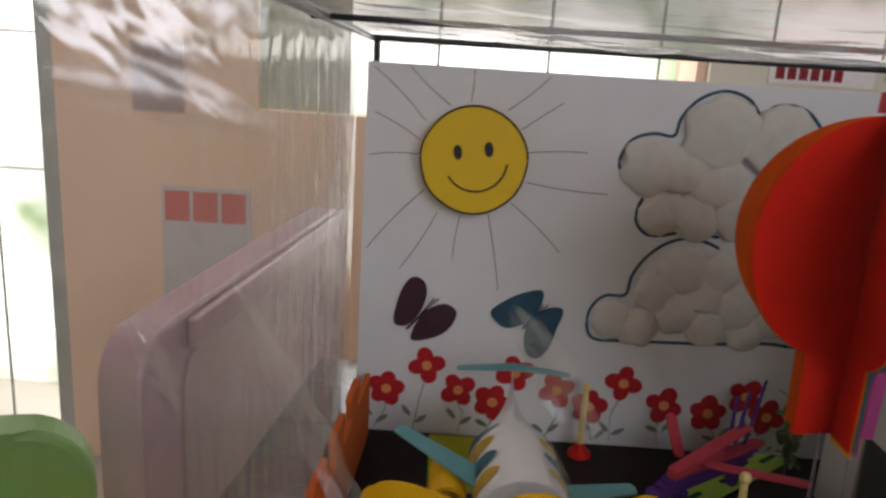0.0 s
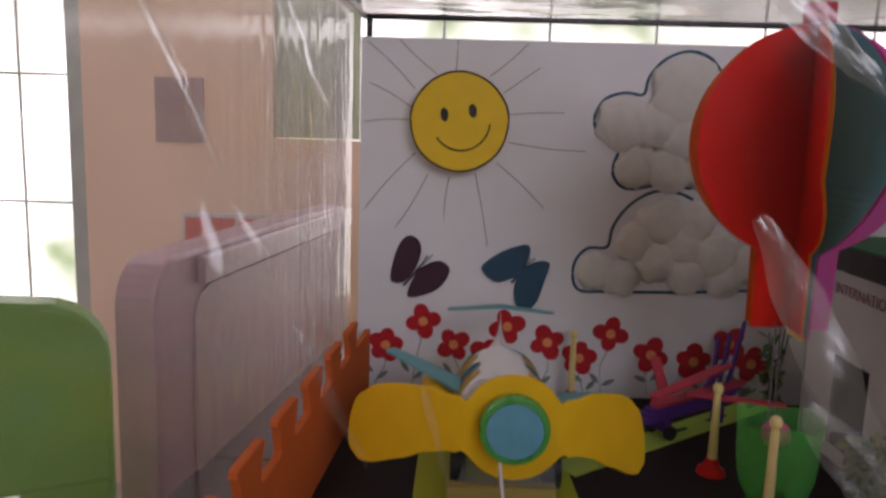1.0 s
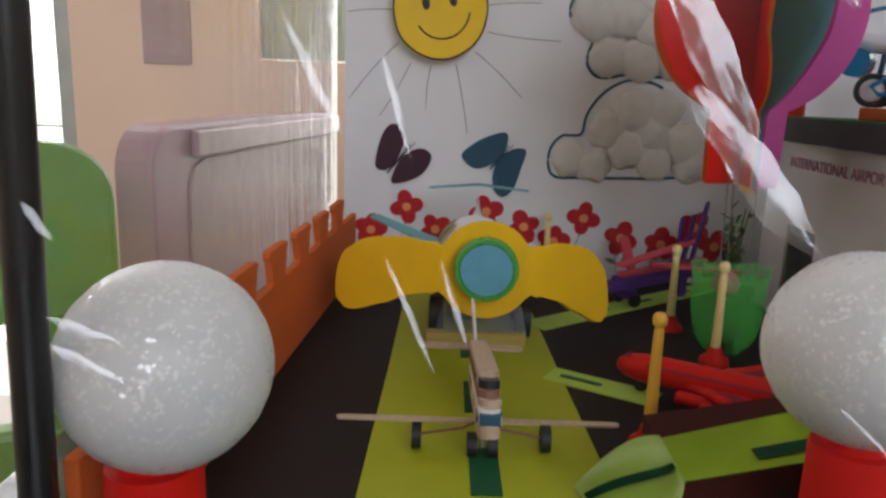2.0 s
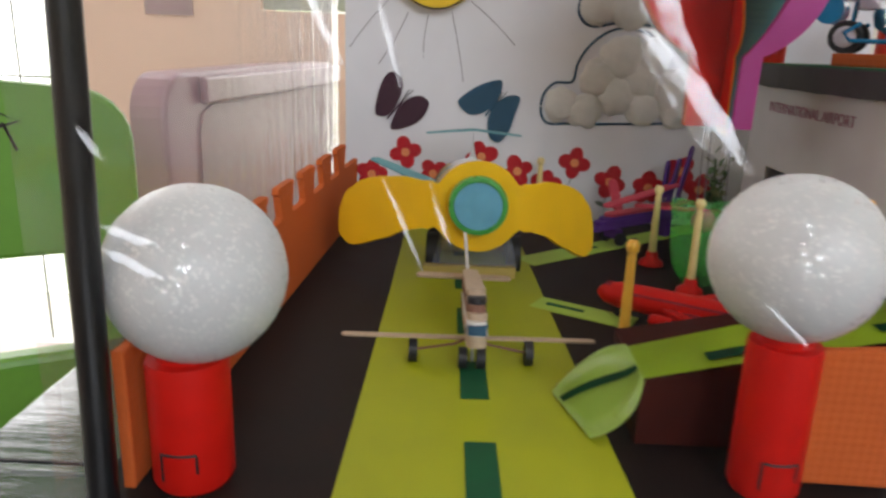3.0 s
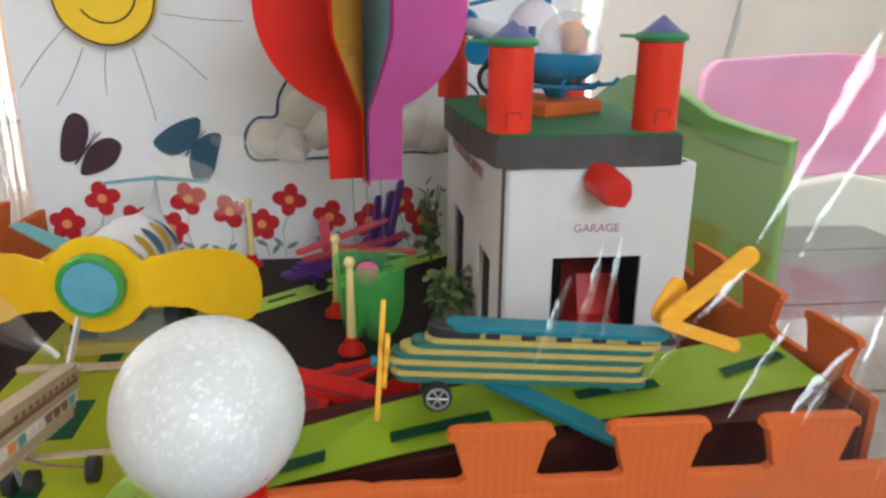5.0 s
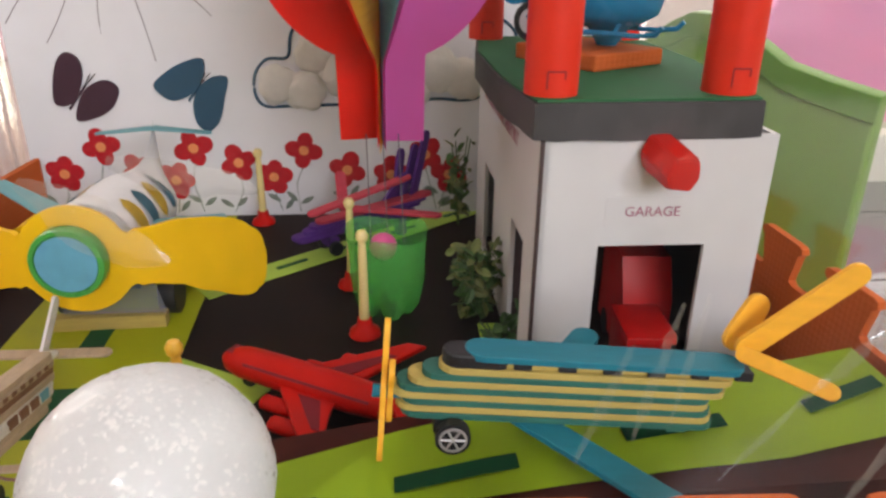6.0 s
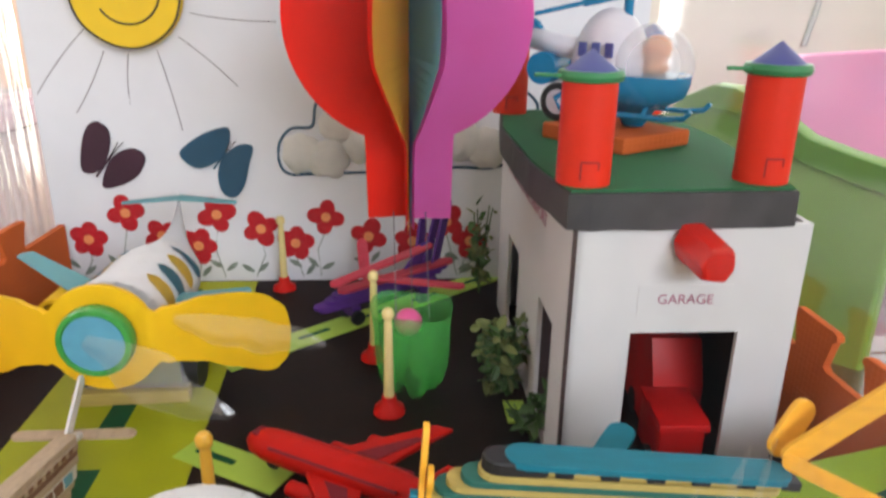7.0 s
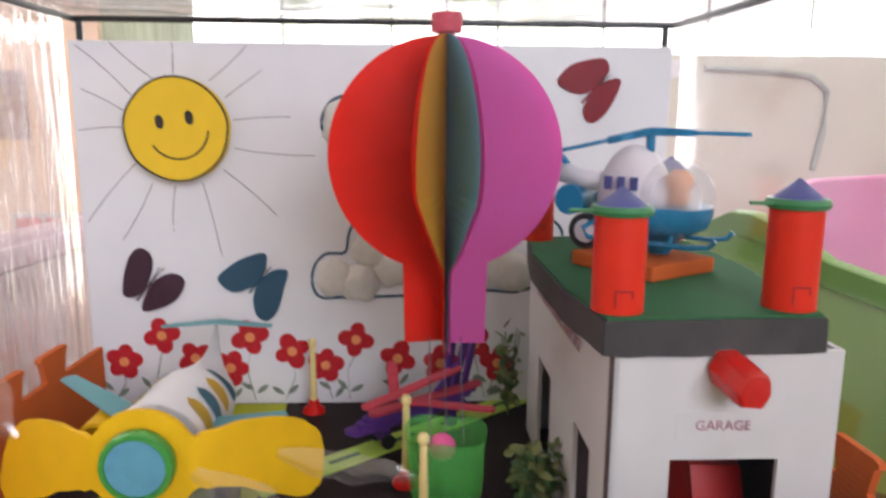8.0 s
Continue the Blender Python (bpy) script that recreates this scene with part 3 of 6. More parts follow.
def chair(place, turn, mat, label, width, height, slot=None, thick=0.022, hump=0.012, crest=None):
    """A small moulded plastic chair whose back shows above the table; x runs along the back."""
    base = thing("plastic_chair", (place[0], place[1], -0.55), label, "chair", "small chairs round the table", turn=turn)
    top = place[2] + 0.55
    w, r = width, 0.035
    lo = top - height
    pts = [(0, lo), (w, lo)] + [(w - r + r * math.cos(a), top - r + r * math.sin(a)) for a in (math.pi / 2 * i / 6 for i in range(7))]
    pts += [(w * 0.5, top + hump)]
    pts += [(r - r * math.sin(a), top - r + r * math.cos(a)) for a in (math.pi / 2 * i / 6 for i in range(7))]
    if crest:
        pts = [(0, lo), (w, lo)] + [(x, z + 0.55) for x, z in reversed(crest)]
        line = [(x, z + 0.55) for x, z in crest]
        part("rim", plate(B(), [(x, z - 0.021) for x, z in reversed(line)] + line, 0.004, pose(0, -thick + 0.0005, 0) @ UPRIGHT, 0.001), CHAIR_GREEN, base, "darker green rim")
    if slot:
        gap, upper = slot[0] + 0.55, slot[1] + 0.55
        pts = [(p[0], max(p[1], upper)) for p in pts]
        part("backrest", plate(B(), pts, thick, UPRIGHT, 0.004), mat, base)
        part("back_rail", box(B(), (0, -thick, lo), (w, 0, gap), bevel=0.005), mat, base)
        for x in (0.0, w - 0.05):
            part("back_post", box(B(), (x, -thick + 0.001, lo + 0.01), (x + 0.05, -0.001, upper + 0.02), bevel=0.005), mat, base)
    else:
        part("backrest", plate(B(), pts, thick, UPRIGHT, 0.004), mat, base)
    part("seat", box(B(), (-0.01, -0.01, lo - 0.03), (w + 0.01, 0.26, lo), bevel=0.012), mat, base)
    for x in (0.015, w - 0.045):
        for y in (0.0, 0.22):
            part("leg", box(B(), (x, y, 0), (x + 0.03, y + 0.03, lo - 0.03), bevel=0.006), mat, base)
    return base


green = chair((-0.42, 0.225, 0.145), 29, CHAIR_GREEN, "green moulded plastic chair beside the table", 0.285, 0.40, slot=(-0.035, 0.035))
scr = random.Random(11)
for k in range(9):
    x0, z0 = scr.uniform(0.10, 0.22), scr.uniform(0.60, 0.67)
    pts = [(x0, -0.0224, z0)]
    for q in range(4):
        pts.append((pts[-1][0] + scr.uniform(-0.02, 0.026), -0.0224, min(0.682, max(0.592, pts[-1][2] + scr.uniform(-0.022, 0.022)))))
    part("scribble", tube(B(), pts, 0.0011, 5), INK, green, "black marker scribble")
mauve = chair((-0.207, 0.440, 0.150), 85, CHAIR_MAUVE, "mauve moulded plastic chair beside the table", 0.52, 0.42, thick=0.03, hump=0.002)
part("top_rail", box(B(), (0.062, -0.0375, 0.672), (0.515, -0.0305, 0.6955), bevel=0.0025), CHAIR_MAUVE, mauve, "pale raised rail along the back")
panel = [(0.055, 0.30), (0.515, 0.30), (0.515, 0.670), (0.085, 0.670), (0.066, 0.664), (0.057, 0.645)]
part("back_panel", plate(B(), panel, 0.002, pose(0, -0.0302, 0) @ UPRIGHT, 0.0006), CHAIR_INSET, mauve, "paler inset panel")
chair((0.485, 0.665, 0.150), -46, CHAIR_LIGHT, "light green moulded plastic chair beside the table", 0.226, 0.45, crest=[(0.0, 0.142), (0.012, 0.150), (0.03, 0.161), (0.05, 0.178), (0.071, 0.189), (0.09, 0.188), (0.112, 0.179), (0.135, 0.166), (0.154, 0.154), (0.19, 0.145), (0.226, 0.138)])
chair((0.80, 1.02, 0.185), -3, CHAIR_PINK, "pink moulded plastic chair behind the table", 0.42, 0.30, slot=(-0.07, 0.0))
cream = chair((0.83, 0.82, 0.03), -3, CHAIR_WHITE, "cream plastic chair with a red star sticker", 0.19, 0.28)
star = [((0.026 if i % 2 == 0 else 0.011) * math.cos(math.tau * i / 12), (0.026 if i % 2 == 0 else 0.011) * math.sin(math.tau * i / 12)) for i in range(12)]
part("star_sticker", plate(B(), star, 0.001, pose(0.14, -0.0222, 0.478) @ UPRIGHT), STAR_RED, cream, "red star sticker")

# ---- display box: base, board, frame ----
case = thing("display_case", (0, 0, -0.03), "black framed display case wrapped in clear film", "display case")
part("tray", plate(B(), [(-0.085, 0.100), (0.505, 0.139), (0.505, 0.645), (-0.085, 0.645)], 0.029, bevel=0.001), TRAY_BLACK, case, "black painted base tray")
part("mat", plate(B(), [(-0.078, 0.105), (0.497, 0.144), (0.497, 0.638), (-0.078, 0.638)], 0.0012, pose(0, 0, 0.0288)), BLACK_MAT, case,
     "black paper covering with pale scuffs")

board = thing("backboard", (0, BOARD_Y, 0), "white card backboard painted with red flowers", "backboard")
part("card", box(B(), (-0.064, 0, 0), (0.466, 0.004, 0.333), bevel=0.0006), CARD, board)


def petal_flower(x, z, size, turn, petals):
    bm = B()
    for i in range(petals):
        a = turn + math.tau * i / petals
        r = size * (0.60 + 0.05 * math.sin(3 * i + x * 90))
        m = pose(x + size * 0.52 * math.cos(a), -0.0002 - 0.00012 * i, z + size * 0.52 * math.sin(a)) @ UPRIGHT @ pose(0, 0, 0, 0, 0, math.degrees(a))
        plate(bm, ellipse(r * 0.86, r * 0.74, 18), 0.0003, m)
    ob = part("flower", bm, PETAL, board, "red painted flower")
    part("flower_centre", plate(B(), ellipse(size * 0.27, size * 0.27, 16), 0.0003, pose(x, -0.0012, z) @ UPRIGHT), PETAL_EYE, ob)


FLOWERS = ((-0.036, 0.043), (0.0, 0.068), (0.030, 0.046), (0.062, 0.036), (0.081, 0.066), (0.120, 0.052), (0.151, 0.038),
           (0.180, 0.063), (0.219, 0.044), (0.260, 0.039), (0.292, 0.058), (0.314, 0.039))
rng = random.Random(4)
for i, (fx, fz) in enumerate(FLOWERS):
    petal_flower(fx, fz, 0.0165 + 0.001 * rng.random(), rng.random() * 1.5, 4 if i % 3 else 5)
stems = B()
for i, (fx, fz) in enumerate(FLOWERS):
    bend = 0.006 * rng.uniform(-1, 1)
    foot = fx + 0.012 * rng.uniform(-1, 1)
    tube(stems, [(fx, -0.0001, fz - 0.012), ((fx + foot) / 2 + bend, -0.0001, fz * 0.5), (foot, -0.0001, 0.004)], 0.0005)
    for s in (-1, 1):
        a = s * rng.uniform(20, 55) + (0 if s > 0 else 180)
        m = pose(foot + s * 0.007, -0.0001, 0.010 + rng.random() * 0.014) @ UPRIGHT @ pose(0, 0, 0, 0, 0, a)
        plate(stems, smooth_outline([(-0.007, 0), (0, 0.0025), (0.007, 0), (0, -0.0025)], 4), 0.0003, m)
tagged(part("stems_and_leaves", stems, LEAF_PAINT, board, "grey-green painted stems and leaves"), kind="stuff")
# sun
sun = thing("paper_sun", (0.0287, BOARD_Y, 0.258), "yellow foam sun with a drawn smiling face", "sun decoration")
FACE = -0.0155
part("mount", plate(B(), ellipse(0.020, 0.020, 24), 0.0075, UPRIGHT), SUN_YELLOW, sun, "foam block behind the disc")
part("disc", plate(B(), [(0.0452 * math.cos(a) * (1 + 0.008 * math.sin(5 * a) + 0.004 * math.sin(11 * a)), 0.0452 * math.sin(a)) for a in (math.tau * i / 72 for i in range(72))],
                   0.008, pose(0, FACE + 0.008, 0) @ UPRIGHT, 0.001), SUN_YELLOW, sun)
rim = B()
ring = [((0.0443 + 0.0004 * math.sin(7 * a)) * math.cos(a), FACE - 0.0002, (0.0443 + 0.0004 * math.sin(4 * a + 1)) * math.sin(a)) for a in (math.tau * i / 72 for i in range(73))]
tube(rim, ring, 0.0009)
part("outline", rim, INK, sun, "dark drawn outline")
for x, z in ((-0.0137, 0.0062), (0.0118, 0.0100)):
    part("eye", plate(B(), ellipse(0.0037, 0.0062, 20), 0.0004, pose(x, FACE, z) @ UPRIGHT @ pose(0, 0, 0, 0, 0, 8)), INK, sun)
part("smile", tube(B(), [(0.0262 * math.cos(a) + 0.0015, FACE - 0.0002, 0.0262 * math.sin(a) + 0.0005) for a in (radians(-146 + 142 * i / 24) for i in range(25))], 0.0009), INK, sun)
for x0, z0, x1, z1 in ((-0.005, 0.047, -0.004, 0.074), (-0.022, 0.043, -0.058, 0.074), (-0.042, 0.029, -0.087, 0.071), (-0.046, 0.013, -0.085, 0.034), (-0.047, 0.001, -0.089, -0.002),
                       (-0.040, -0.029, -0.088, -0.084), (-0.028, -0.048, -0.058, -0.100), (-0.008, -0.050, -0.012, -0.092), (0.016, -0.047, 0.030, -0.115), (0.035, -0.036, 0.081, -0.077),
                       (0.046, -0.017, 0.117, -0.023), (0.046, 0.008, 0.096, 0.011), (0.039, 0.027, 0.072, 0.051), (0.026, 0.042, 0.060, 0.072)):
    bend = 0.002 * math.sin(90 * x1)
    part("ray", tube(B(), [(x0 + (x1 - x0) * q - bend * q * (1 - q) * 4 * z1 * 8, 0.0001, z0 + (z1 - z0) * q + bend * q * (1 - q) * 4 * x1 * 8) for q in (i / 6 for i in range(7))], 0.00042), PENCIL, sun, "thin pencil ray")


def cloud(name, lobes, outline, label):
    ob = thing(name, (0, BOARD_Y, 0), label, "cloud decoration", "cotton clouds")
    r2 = random.Random(len(lobes))
    for x, z, r in lobes:
        bm = B()
        bmesh.ops.create_icosphere(bm, subdivisions=4, radius=r)
        off = Vector((x * 31, 0, z * 47))
        for v in bm.verts:
            n = v.co.normalized()
            v.co *= 0.97 + 0.20 * noise.noise(n * 1.5 + off) + 0.07 * noise.noise(n * 4.5 + off) + 0.03 * noise.noise(n * 12 + off)
            v.co = Vector((v.co.x + x, max(v.co.y * 0.34 - r * 0.10, -0.03), v.co.z + z))
            v.co.y = min(v.co.y, 0.0)
        part("cotton_ball", bm, COTTON, ob, smooth=True)
    for line in outline:
        curve = []
        for i in range(len(line) - 1):
            p = [Vector((*line[max(0, min(len(line) - 1, i + j))], 0)) for j in (-1, 0, 1, 2)]
            for s in range(6):
                t = s / 6
                q = 0.5 * (2 * p[1] + (p[2] - p[0]) * t + (2 * p[0] - 5 * p[1] + 4 * p[2] - p[3]) * t * t + (3 * p[1] - p[0] - 3 * p[2] + p[3]) * t ** 3)
                curve.append((q.x, 0.0, q.y))
        curve.append((line[-1][0], 0.0, line[-1][1]))
        part("drawn_edge", tube(B(), curve, 0.0015), BLUE_INK, ob, "blue marker outline")
    return ob


cloud("cotton_cloud", ((0.178, 0.262, 0.026), (0.232, 0.292, 0.032), (0.282, 0.288, 0.030), (0.212, 0.262, 0.024), (0.238, 0.250, 0.026),
                       (0.192, 0.222, 0.020), (0.222, 0.220, 0.021), (0.258, 0.226, 0.024), (0.296, 0.255, 0.026), (0.288, 0.222, 0.022)),
      (((0.182, 0.242), (0.165, 0.245), (0.152, 0.262), (0.160, 0.282), (0.178, 0.289), (0.195, 0.288), (0.199, 0.303), (0.212, 0.319), (0.232, 0.327),
        (0.252, 0.322), (0.265, 0.309), (0.275, 0.317), (0.29, 0.3185), (0.306, 0.312), (0.325, 0.29)),
       ((0.182, 0.242), (0.174, 0.230), (0.172, 0.215), (0.180, 0.204), (0.192, 0.202), (0.215, 0.206), (0.245, 0.204))),
      "white cotton wool cloud with a blue outline on the board")
cloud("cotton_cloud", ((0.160, 0.124, 0.018), (0.185, 0.118, 0.018), (0.197, 0.150, 0.020), (0.220, 0.172, 0.023), (0.215, 0.135, 0.021), (0.240, 0.150, 0.020),
                       (0.250, 0.172, 0.019), (0.245, 0.122, 0.018), (0.272, 0.142, 0.022), (0.280, 0.120, 0.018), (0.304, 0.136, 0.020), (0.328, 0.128, 0.019)),
      (((0.362, 0.118), (0.33, 0.109), (0.303, 0.110), (0.26, 0.107), (0.21, 0.105), (0.17, 0.104), (0.149, 0.104), (0.141, 0.114), (0.142, 0.132), (0.153, 0.145),
        (0.171, 0.147), (0.175, 0.165), (0.185, 0.182), (0.200, 0.195), (0.217, 0.201), (0.235, 0.199), (0.247, 0.194)),
       ((0.352, 0.182), (0.364, 0.176), (0.372, 0.166), (0.371, 0.15))),
      "white cotton wool cloud with a flat blue base line")


def butterfly(x, z, wing1, wing2, feeler, mat, label):
    ob = thing("foam_butterfly", (x, BOARD_Y, z), label, "butterfly decoration", "butterflies on the board")
    for wing in (wing1, wing2):
        part("wing", plate(B(), smooth_outline([(px - x, pz - z) for px, pz in wing], 5), 0.0022, pose(0, -0.0003, 0, 0, 0, 0) @ UPRIGHT, 0.0004), mat, ob)
    fx, fz = feeler
    for k in (-1, 1):
        part("feeler", tube(B(), [(0, -0.003, 0), (fx * 0.6 + k * 0.001, -0.0035, fz * 0.6), (fx + k * 0.0022, -0.003, fz)], 0.0005), INK, ob)
    part("body", tube(B(), [(-fx * 0.9, -0.0028, -fz * 0.9), (0, -0.0032, 0), (fx * 0.3, -0.0028, fz * 0.3)], 0.0011), mat, ob)


butterfly(-0.008, 0.117, ((-0.015, 0.151), (-0.006, 0.146), (-0.004, 0.135), (-0.009, 0.119), (-0.020, 0.106), (-0.032, 0.108), (-0.029, 0.130), (-0.023, 0.145)),
          ((0.024, 0.119), (0.016, 0.127), (0.004, 0.125), (-0.008, 0.115), (-0.016, 0.093), (0.000, 0.094), (0.016, 0.103)), (0.013, 0.016), PLUM,
          "dark plum foam butterfly on the board")
butterfly(0.092, 0.121, ((0.097, 0.146), (0.099, 0.136), (0.092, 0.121), (0.080, 0.112), (0.066, 0.110), (0.054, 0.122), (0.064, 0.133), (0.080, 0.142)),
          ((0.118, 0.129), (0.105, 0.130), (0.092, 0.120), (0.086, 0.105), (0.088, 0.088), (0.098, 0.082), (0.108, 0.092), (0.114, 0.112)), (0.010, 0.013), SLATE,
          "dark slate blue foam butterfly on the board")
butterfly(0.396, 0.295, ((0.404, 0.322), (0.409, 0.312), (0.400, 0.299), (0.386, 0.291), (0.370, 0.295), (0.363, 0.303), (0.374, 0.316), (0.390, 0.321)),
          ((0.420, 0.303), (0.407, 0.303), (0.394, 0.292), (0.387, 0.277), (0.391, 0.267), (0.400, 0.267), (0.412, 0.281)), (0.012, 0.013), WINE,
          "dark red foam butterfly high on the board")

# frame rods
for a, b, r in (((-0.0709, 0.100, 0), (-0.0600, 0.100, 0.382), 0.0055), ((-0.058, 0.638, 0.0285), (-0.058, 0.638, 0.382), 0.003),
                ((0.500, 0.143, 0), (0.500, 0.143, 0.382), 0.0055), ((0.462, 0.638, 0.0285), (0.462, 0.638, 0.382), 0.003),
                ((-0.062, 0.634, 0.382), (0.468, 0.634, 0.382), 0.0028), ((-0.0640, 0.100, 0.382), (-0.062, 0.634, 0.382), 0.0028),
                ((0.500, 0.143, 0.382), (0.468, 0.634, 0.382), 0.0028), ((-0.0640, 0.100, 0.382), (0.500, 0.143, 0.382), 0.0028)):
    crease(part("rod", rod(B(), a, b, r, seg=14), FRAME_BLACK, case, "black frame rod"))
part("hanger", rod(B(), (-0.071, 0.425, 0.382), (0.484, 0.425, 0.382), 0.0018, seg=10), FRAME_BLACK, case, "thin hanging rod")


# ---- runway and roads ----
runway = thing("runway", (0, 0, 0.0002), "lime green card runway with dark green dashes", "runway")
part("strip", plate(B(), [(0.014, 0.1125), (0.139, 0.1235), (0.127, 0.346), (0.114, 0.624), (0.006, 0.624), (0.011, 0.37)], 0.0008), LIME, runway)
for i in range(6):
    y = 0.119 + 0.088 * i
    part("dash", plate(B(), [(0.0685, y), (0.0835, y + 0.0005), (0.0825, y + 0.046), (0.0675, y + 0.0455)], 0.0005, pose(-0.003 * i, 0, 0.0008)), DARK_GREEN, runway)


def road_strip(name, a, b, width, label, dashes):
    m = along(a, b)
    length = (Vector(b) - Vector(a)).length
    ob = tagged(new(name), label, "road", "card roads")
    ob.matrix_basis = m
    part("strip", plate(B(), [(0, -width / 2), (length, -width / 2), (length, width / 2), (0, width / 2)], 0.0008, bevel=0.0002), LIME_PALE, ob)
    for s in dashes:
        part("dash", plate(B(), [(length * s, -0.0022), (length * s + 0.028, -0.0022), (length * s + 0.028, 0.0022), (length * s, 0.0022)], 0.0005, pose(0, 0, 0.0008)), DARK_GREEN, ob)
    return ob


road_strip("side_road", (0.118, 0.462, 0.0004), (0.345, 0.640, 0.0004), 0.026, "pale green card side road with dark dashes", (0.22, 0.42, 0.62, 0.84))
road_strip("side_road", (0.119, 0.362, 0.0004), (0.182, 0.326, 0.0004), 0.024, "short pale green card road beside the runway", (0.12,))

# raised road on its box
ROAD = [(0.147, 0.036), (0.20, 0.0465), (0.26, 0.0570), (0.29, 0.0608), (0.32, 0.0632), (0.365, 0.0658), (0.388, 0.0662), (0.404, 0.0665), (0.42, 0.0668), (0.445, 0.0669), (0.472, 0.0670)]
plinth = thing("raised_road", (0, 0, 0), "lime road with dark dashes rising over a maroon box", "raised road")
pl = B()
side = [(0.1475, 0.0015)] + [(x, z - 0.001) for x, z in ROAD] + [(0.472, 0.0015)]
plate(pl, side, 0.060, pose(0, 0.229, 0) @ UPRIGHT, 0.0008)
part("box", pl, MAROON, plinth, "maroon cardboard box")


def lane(bm, path, y0, y1, up=0.0):
    rows = [[bm.verts.new((x, y0(x) if callable(y0) else y0, z + up)), bm.verts.new((x, y1(x) if callable(y1) else y1, z + up))] for x, z in path]
    made = [bm.faces.new((p[0], q[0], q[1], p[1])) for p, q in zip(rows, rows[1:])]
    bmesh.ops.solidify(bm, geom=made, thickness=0.0009)
    return bm


part("road", lane(B(), ROAD, lambda x: 0.165 + 0.058 * (x - 0.147) + 0.16 * max(0, x - 0.400), lambda x: 0.201 + 0.140 * (x - 0.147) + 0.10 * max(0, x - 0.404), 0.0012), LIME_ROAD, plinth)


def curl_point(s, k):
    """A place on the curled card end: s from the road down to the runway, k from front to back."""
    front = [Vector(p) for p in ((0.1475, 0.165, 0.0376), (0.1475, 0.164, 0.013), (0.127, 0.170, 0.0030))]
    rear = [Vector(p) for p in ((0.1475, 0.203, 0.0376), (0.133, 0.210, 0.036), (0.114, 0.216, 0.0030))]
    ends = [p[0] * (1 - s) ** 2 + 2 * p[1] * s * (1 - s) + p[2] * s * s for p in (front, rear)]
    return ends[0].lerp(ends[1], k) + Vector((0, 0, 0.004 * math.sin(math.pi * k) * s * (1 - s)))


def curl_sheet(s0, s1, k0, k1, lift, thick, skew=0.0):
    bm = B()
    rows = [[bm.verts.new(curl_point(s0 + (s1 - s0) * i / 10, k0 + (k1 - k0) * q / 4 + skew * i / 10) + Vector((-0.5 * lift, -0.3 * lift, lift))) for q in range(5)] for i in range(11)]
    made = [bm.faces.new((p[q], r[q], r[q + 1], p[q + 1])) for p, r in zip(rows, rows[1:]) for q in range(4)]
    bmesh.ops.solidify(bm, geom=made, thickness=thick)
    return bm


part("curled_end", curl_sheet(0, 1, 0, 1, 0, 0.0008), LIME_GLOSS, plinth, "curled card end touching the runway", smooth=True)
part("dash", curl_sheet(0.04, 0.98, 0.27, 0.38, 0.0011, 0.0004, 0.42), DARK_GREEN, plinth)


def road_z(x):
    for (x0, z0), (x1, z1) in zip(ROAD, ROAD[1:]):
        if x0 <= x <= x1:
            return z0 + (z1 - z0) * (x - x0) / (x1 - x0)
    return ROAD[-1][1]


for x0, x1, y, slope in ((0.178, 0.229, 0.1725, 0.10), (0.2575, 0.3035, 0.1805, 0.10), (0.346, 0.388, 0.194, 0.12), (0.424, 0.466, 0.204, 0.40)):
    steps = [(x0 + (x1 - x0) * i / 4, road_z(x0 + (x1 - x0) * i / 4)) for i in range(5)]
    part("dash", lane(B(), steps, lambda x, y=y, x0=x0, k=slope: y + k * (x - x0), lambda x, y=y, x0=x0, k=slope: y + 0.0085 + k * (x - x0), 0.0022), DARK_GREEN, plinth)


# ---- orange foam walls ----
def foam_wall(a, b, body, tip, first, pitch, top_w, neck_w, label, thick=0.0048, lead=None, lift=(0.0012, 0.0012)):
    """Puzzle-edged foam strip from a to b with dovetail tongues."""
    m = along((a[0], a[1], lift[0]), (b[0], b[1], lift[1]))
    length = (Vector(b) - Vector(a)).length
    pts = [(0, 0), (length, 0), (length, body)]
    centres = []
    c = first
    while c + top_w / 2 < length - 0.004:
        centres.append(c)
        c += pitch
    r = 0.004
    for c in reversed(centres):
        right = [(c + neck_w / 2 + 0.003, body), (c + neck_w / 2, body + 0.002), (c + top_w / 2 - 0.003, tip - r - 0.002), (c + top_w / 2, tip - r), (c + top_w / 2 - 0.001, tip - 0.001), (c + top_w / 2 - r, tip)]
        pts += right + [(2 * c - x, z) for x, z in reversed(right)]
    if lead:
        pts += [(lead, body), (lead * 0.9, body - 0.0006), (lead * 0.75, body + 0.0012)]
    pts += [(0, body - (0.0015 if lead else 0))]
    ob = tagged(new("foam_wall"), label, "foam mat", "orange foam walls")
    ob.matrix_basis = m
    part("strip", plate(B(), pts, thick, pose(0, thick / 2, 0) @ UPRIGHT, 0.0008), ORANGE_FOAM, ob)
    return ob


foam_wall((-0.0685, 0.118), (-0.052, 0.615), 0.060, 0.083, 0.045, 0.062, 0.0415, 0.0272, "orange puzzle-edged foam strip beside the runway")
foam_wall((0.203, 0.1435), (0.494, 0.1355), 0.0620, 0.0858, 0.094, 0.0622, 0.0418, 0.0274, "orange puzzle-edged foam strip along the front", lead=0.050, lift=(0.0032, 0.0010))
foam_wall((0.485, 0.178), (0.474, 0.60), 0.066, 0.090, 0.035, 0.062, 0.0415, 0.0272, "orange puzzle-edged foam strip along the side")


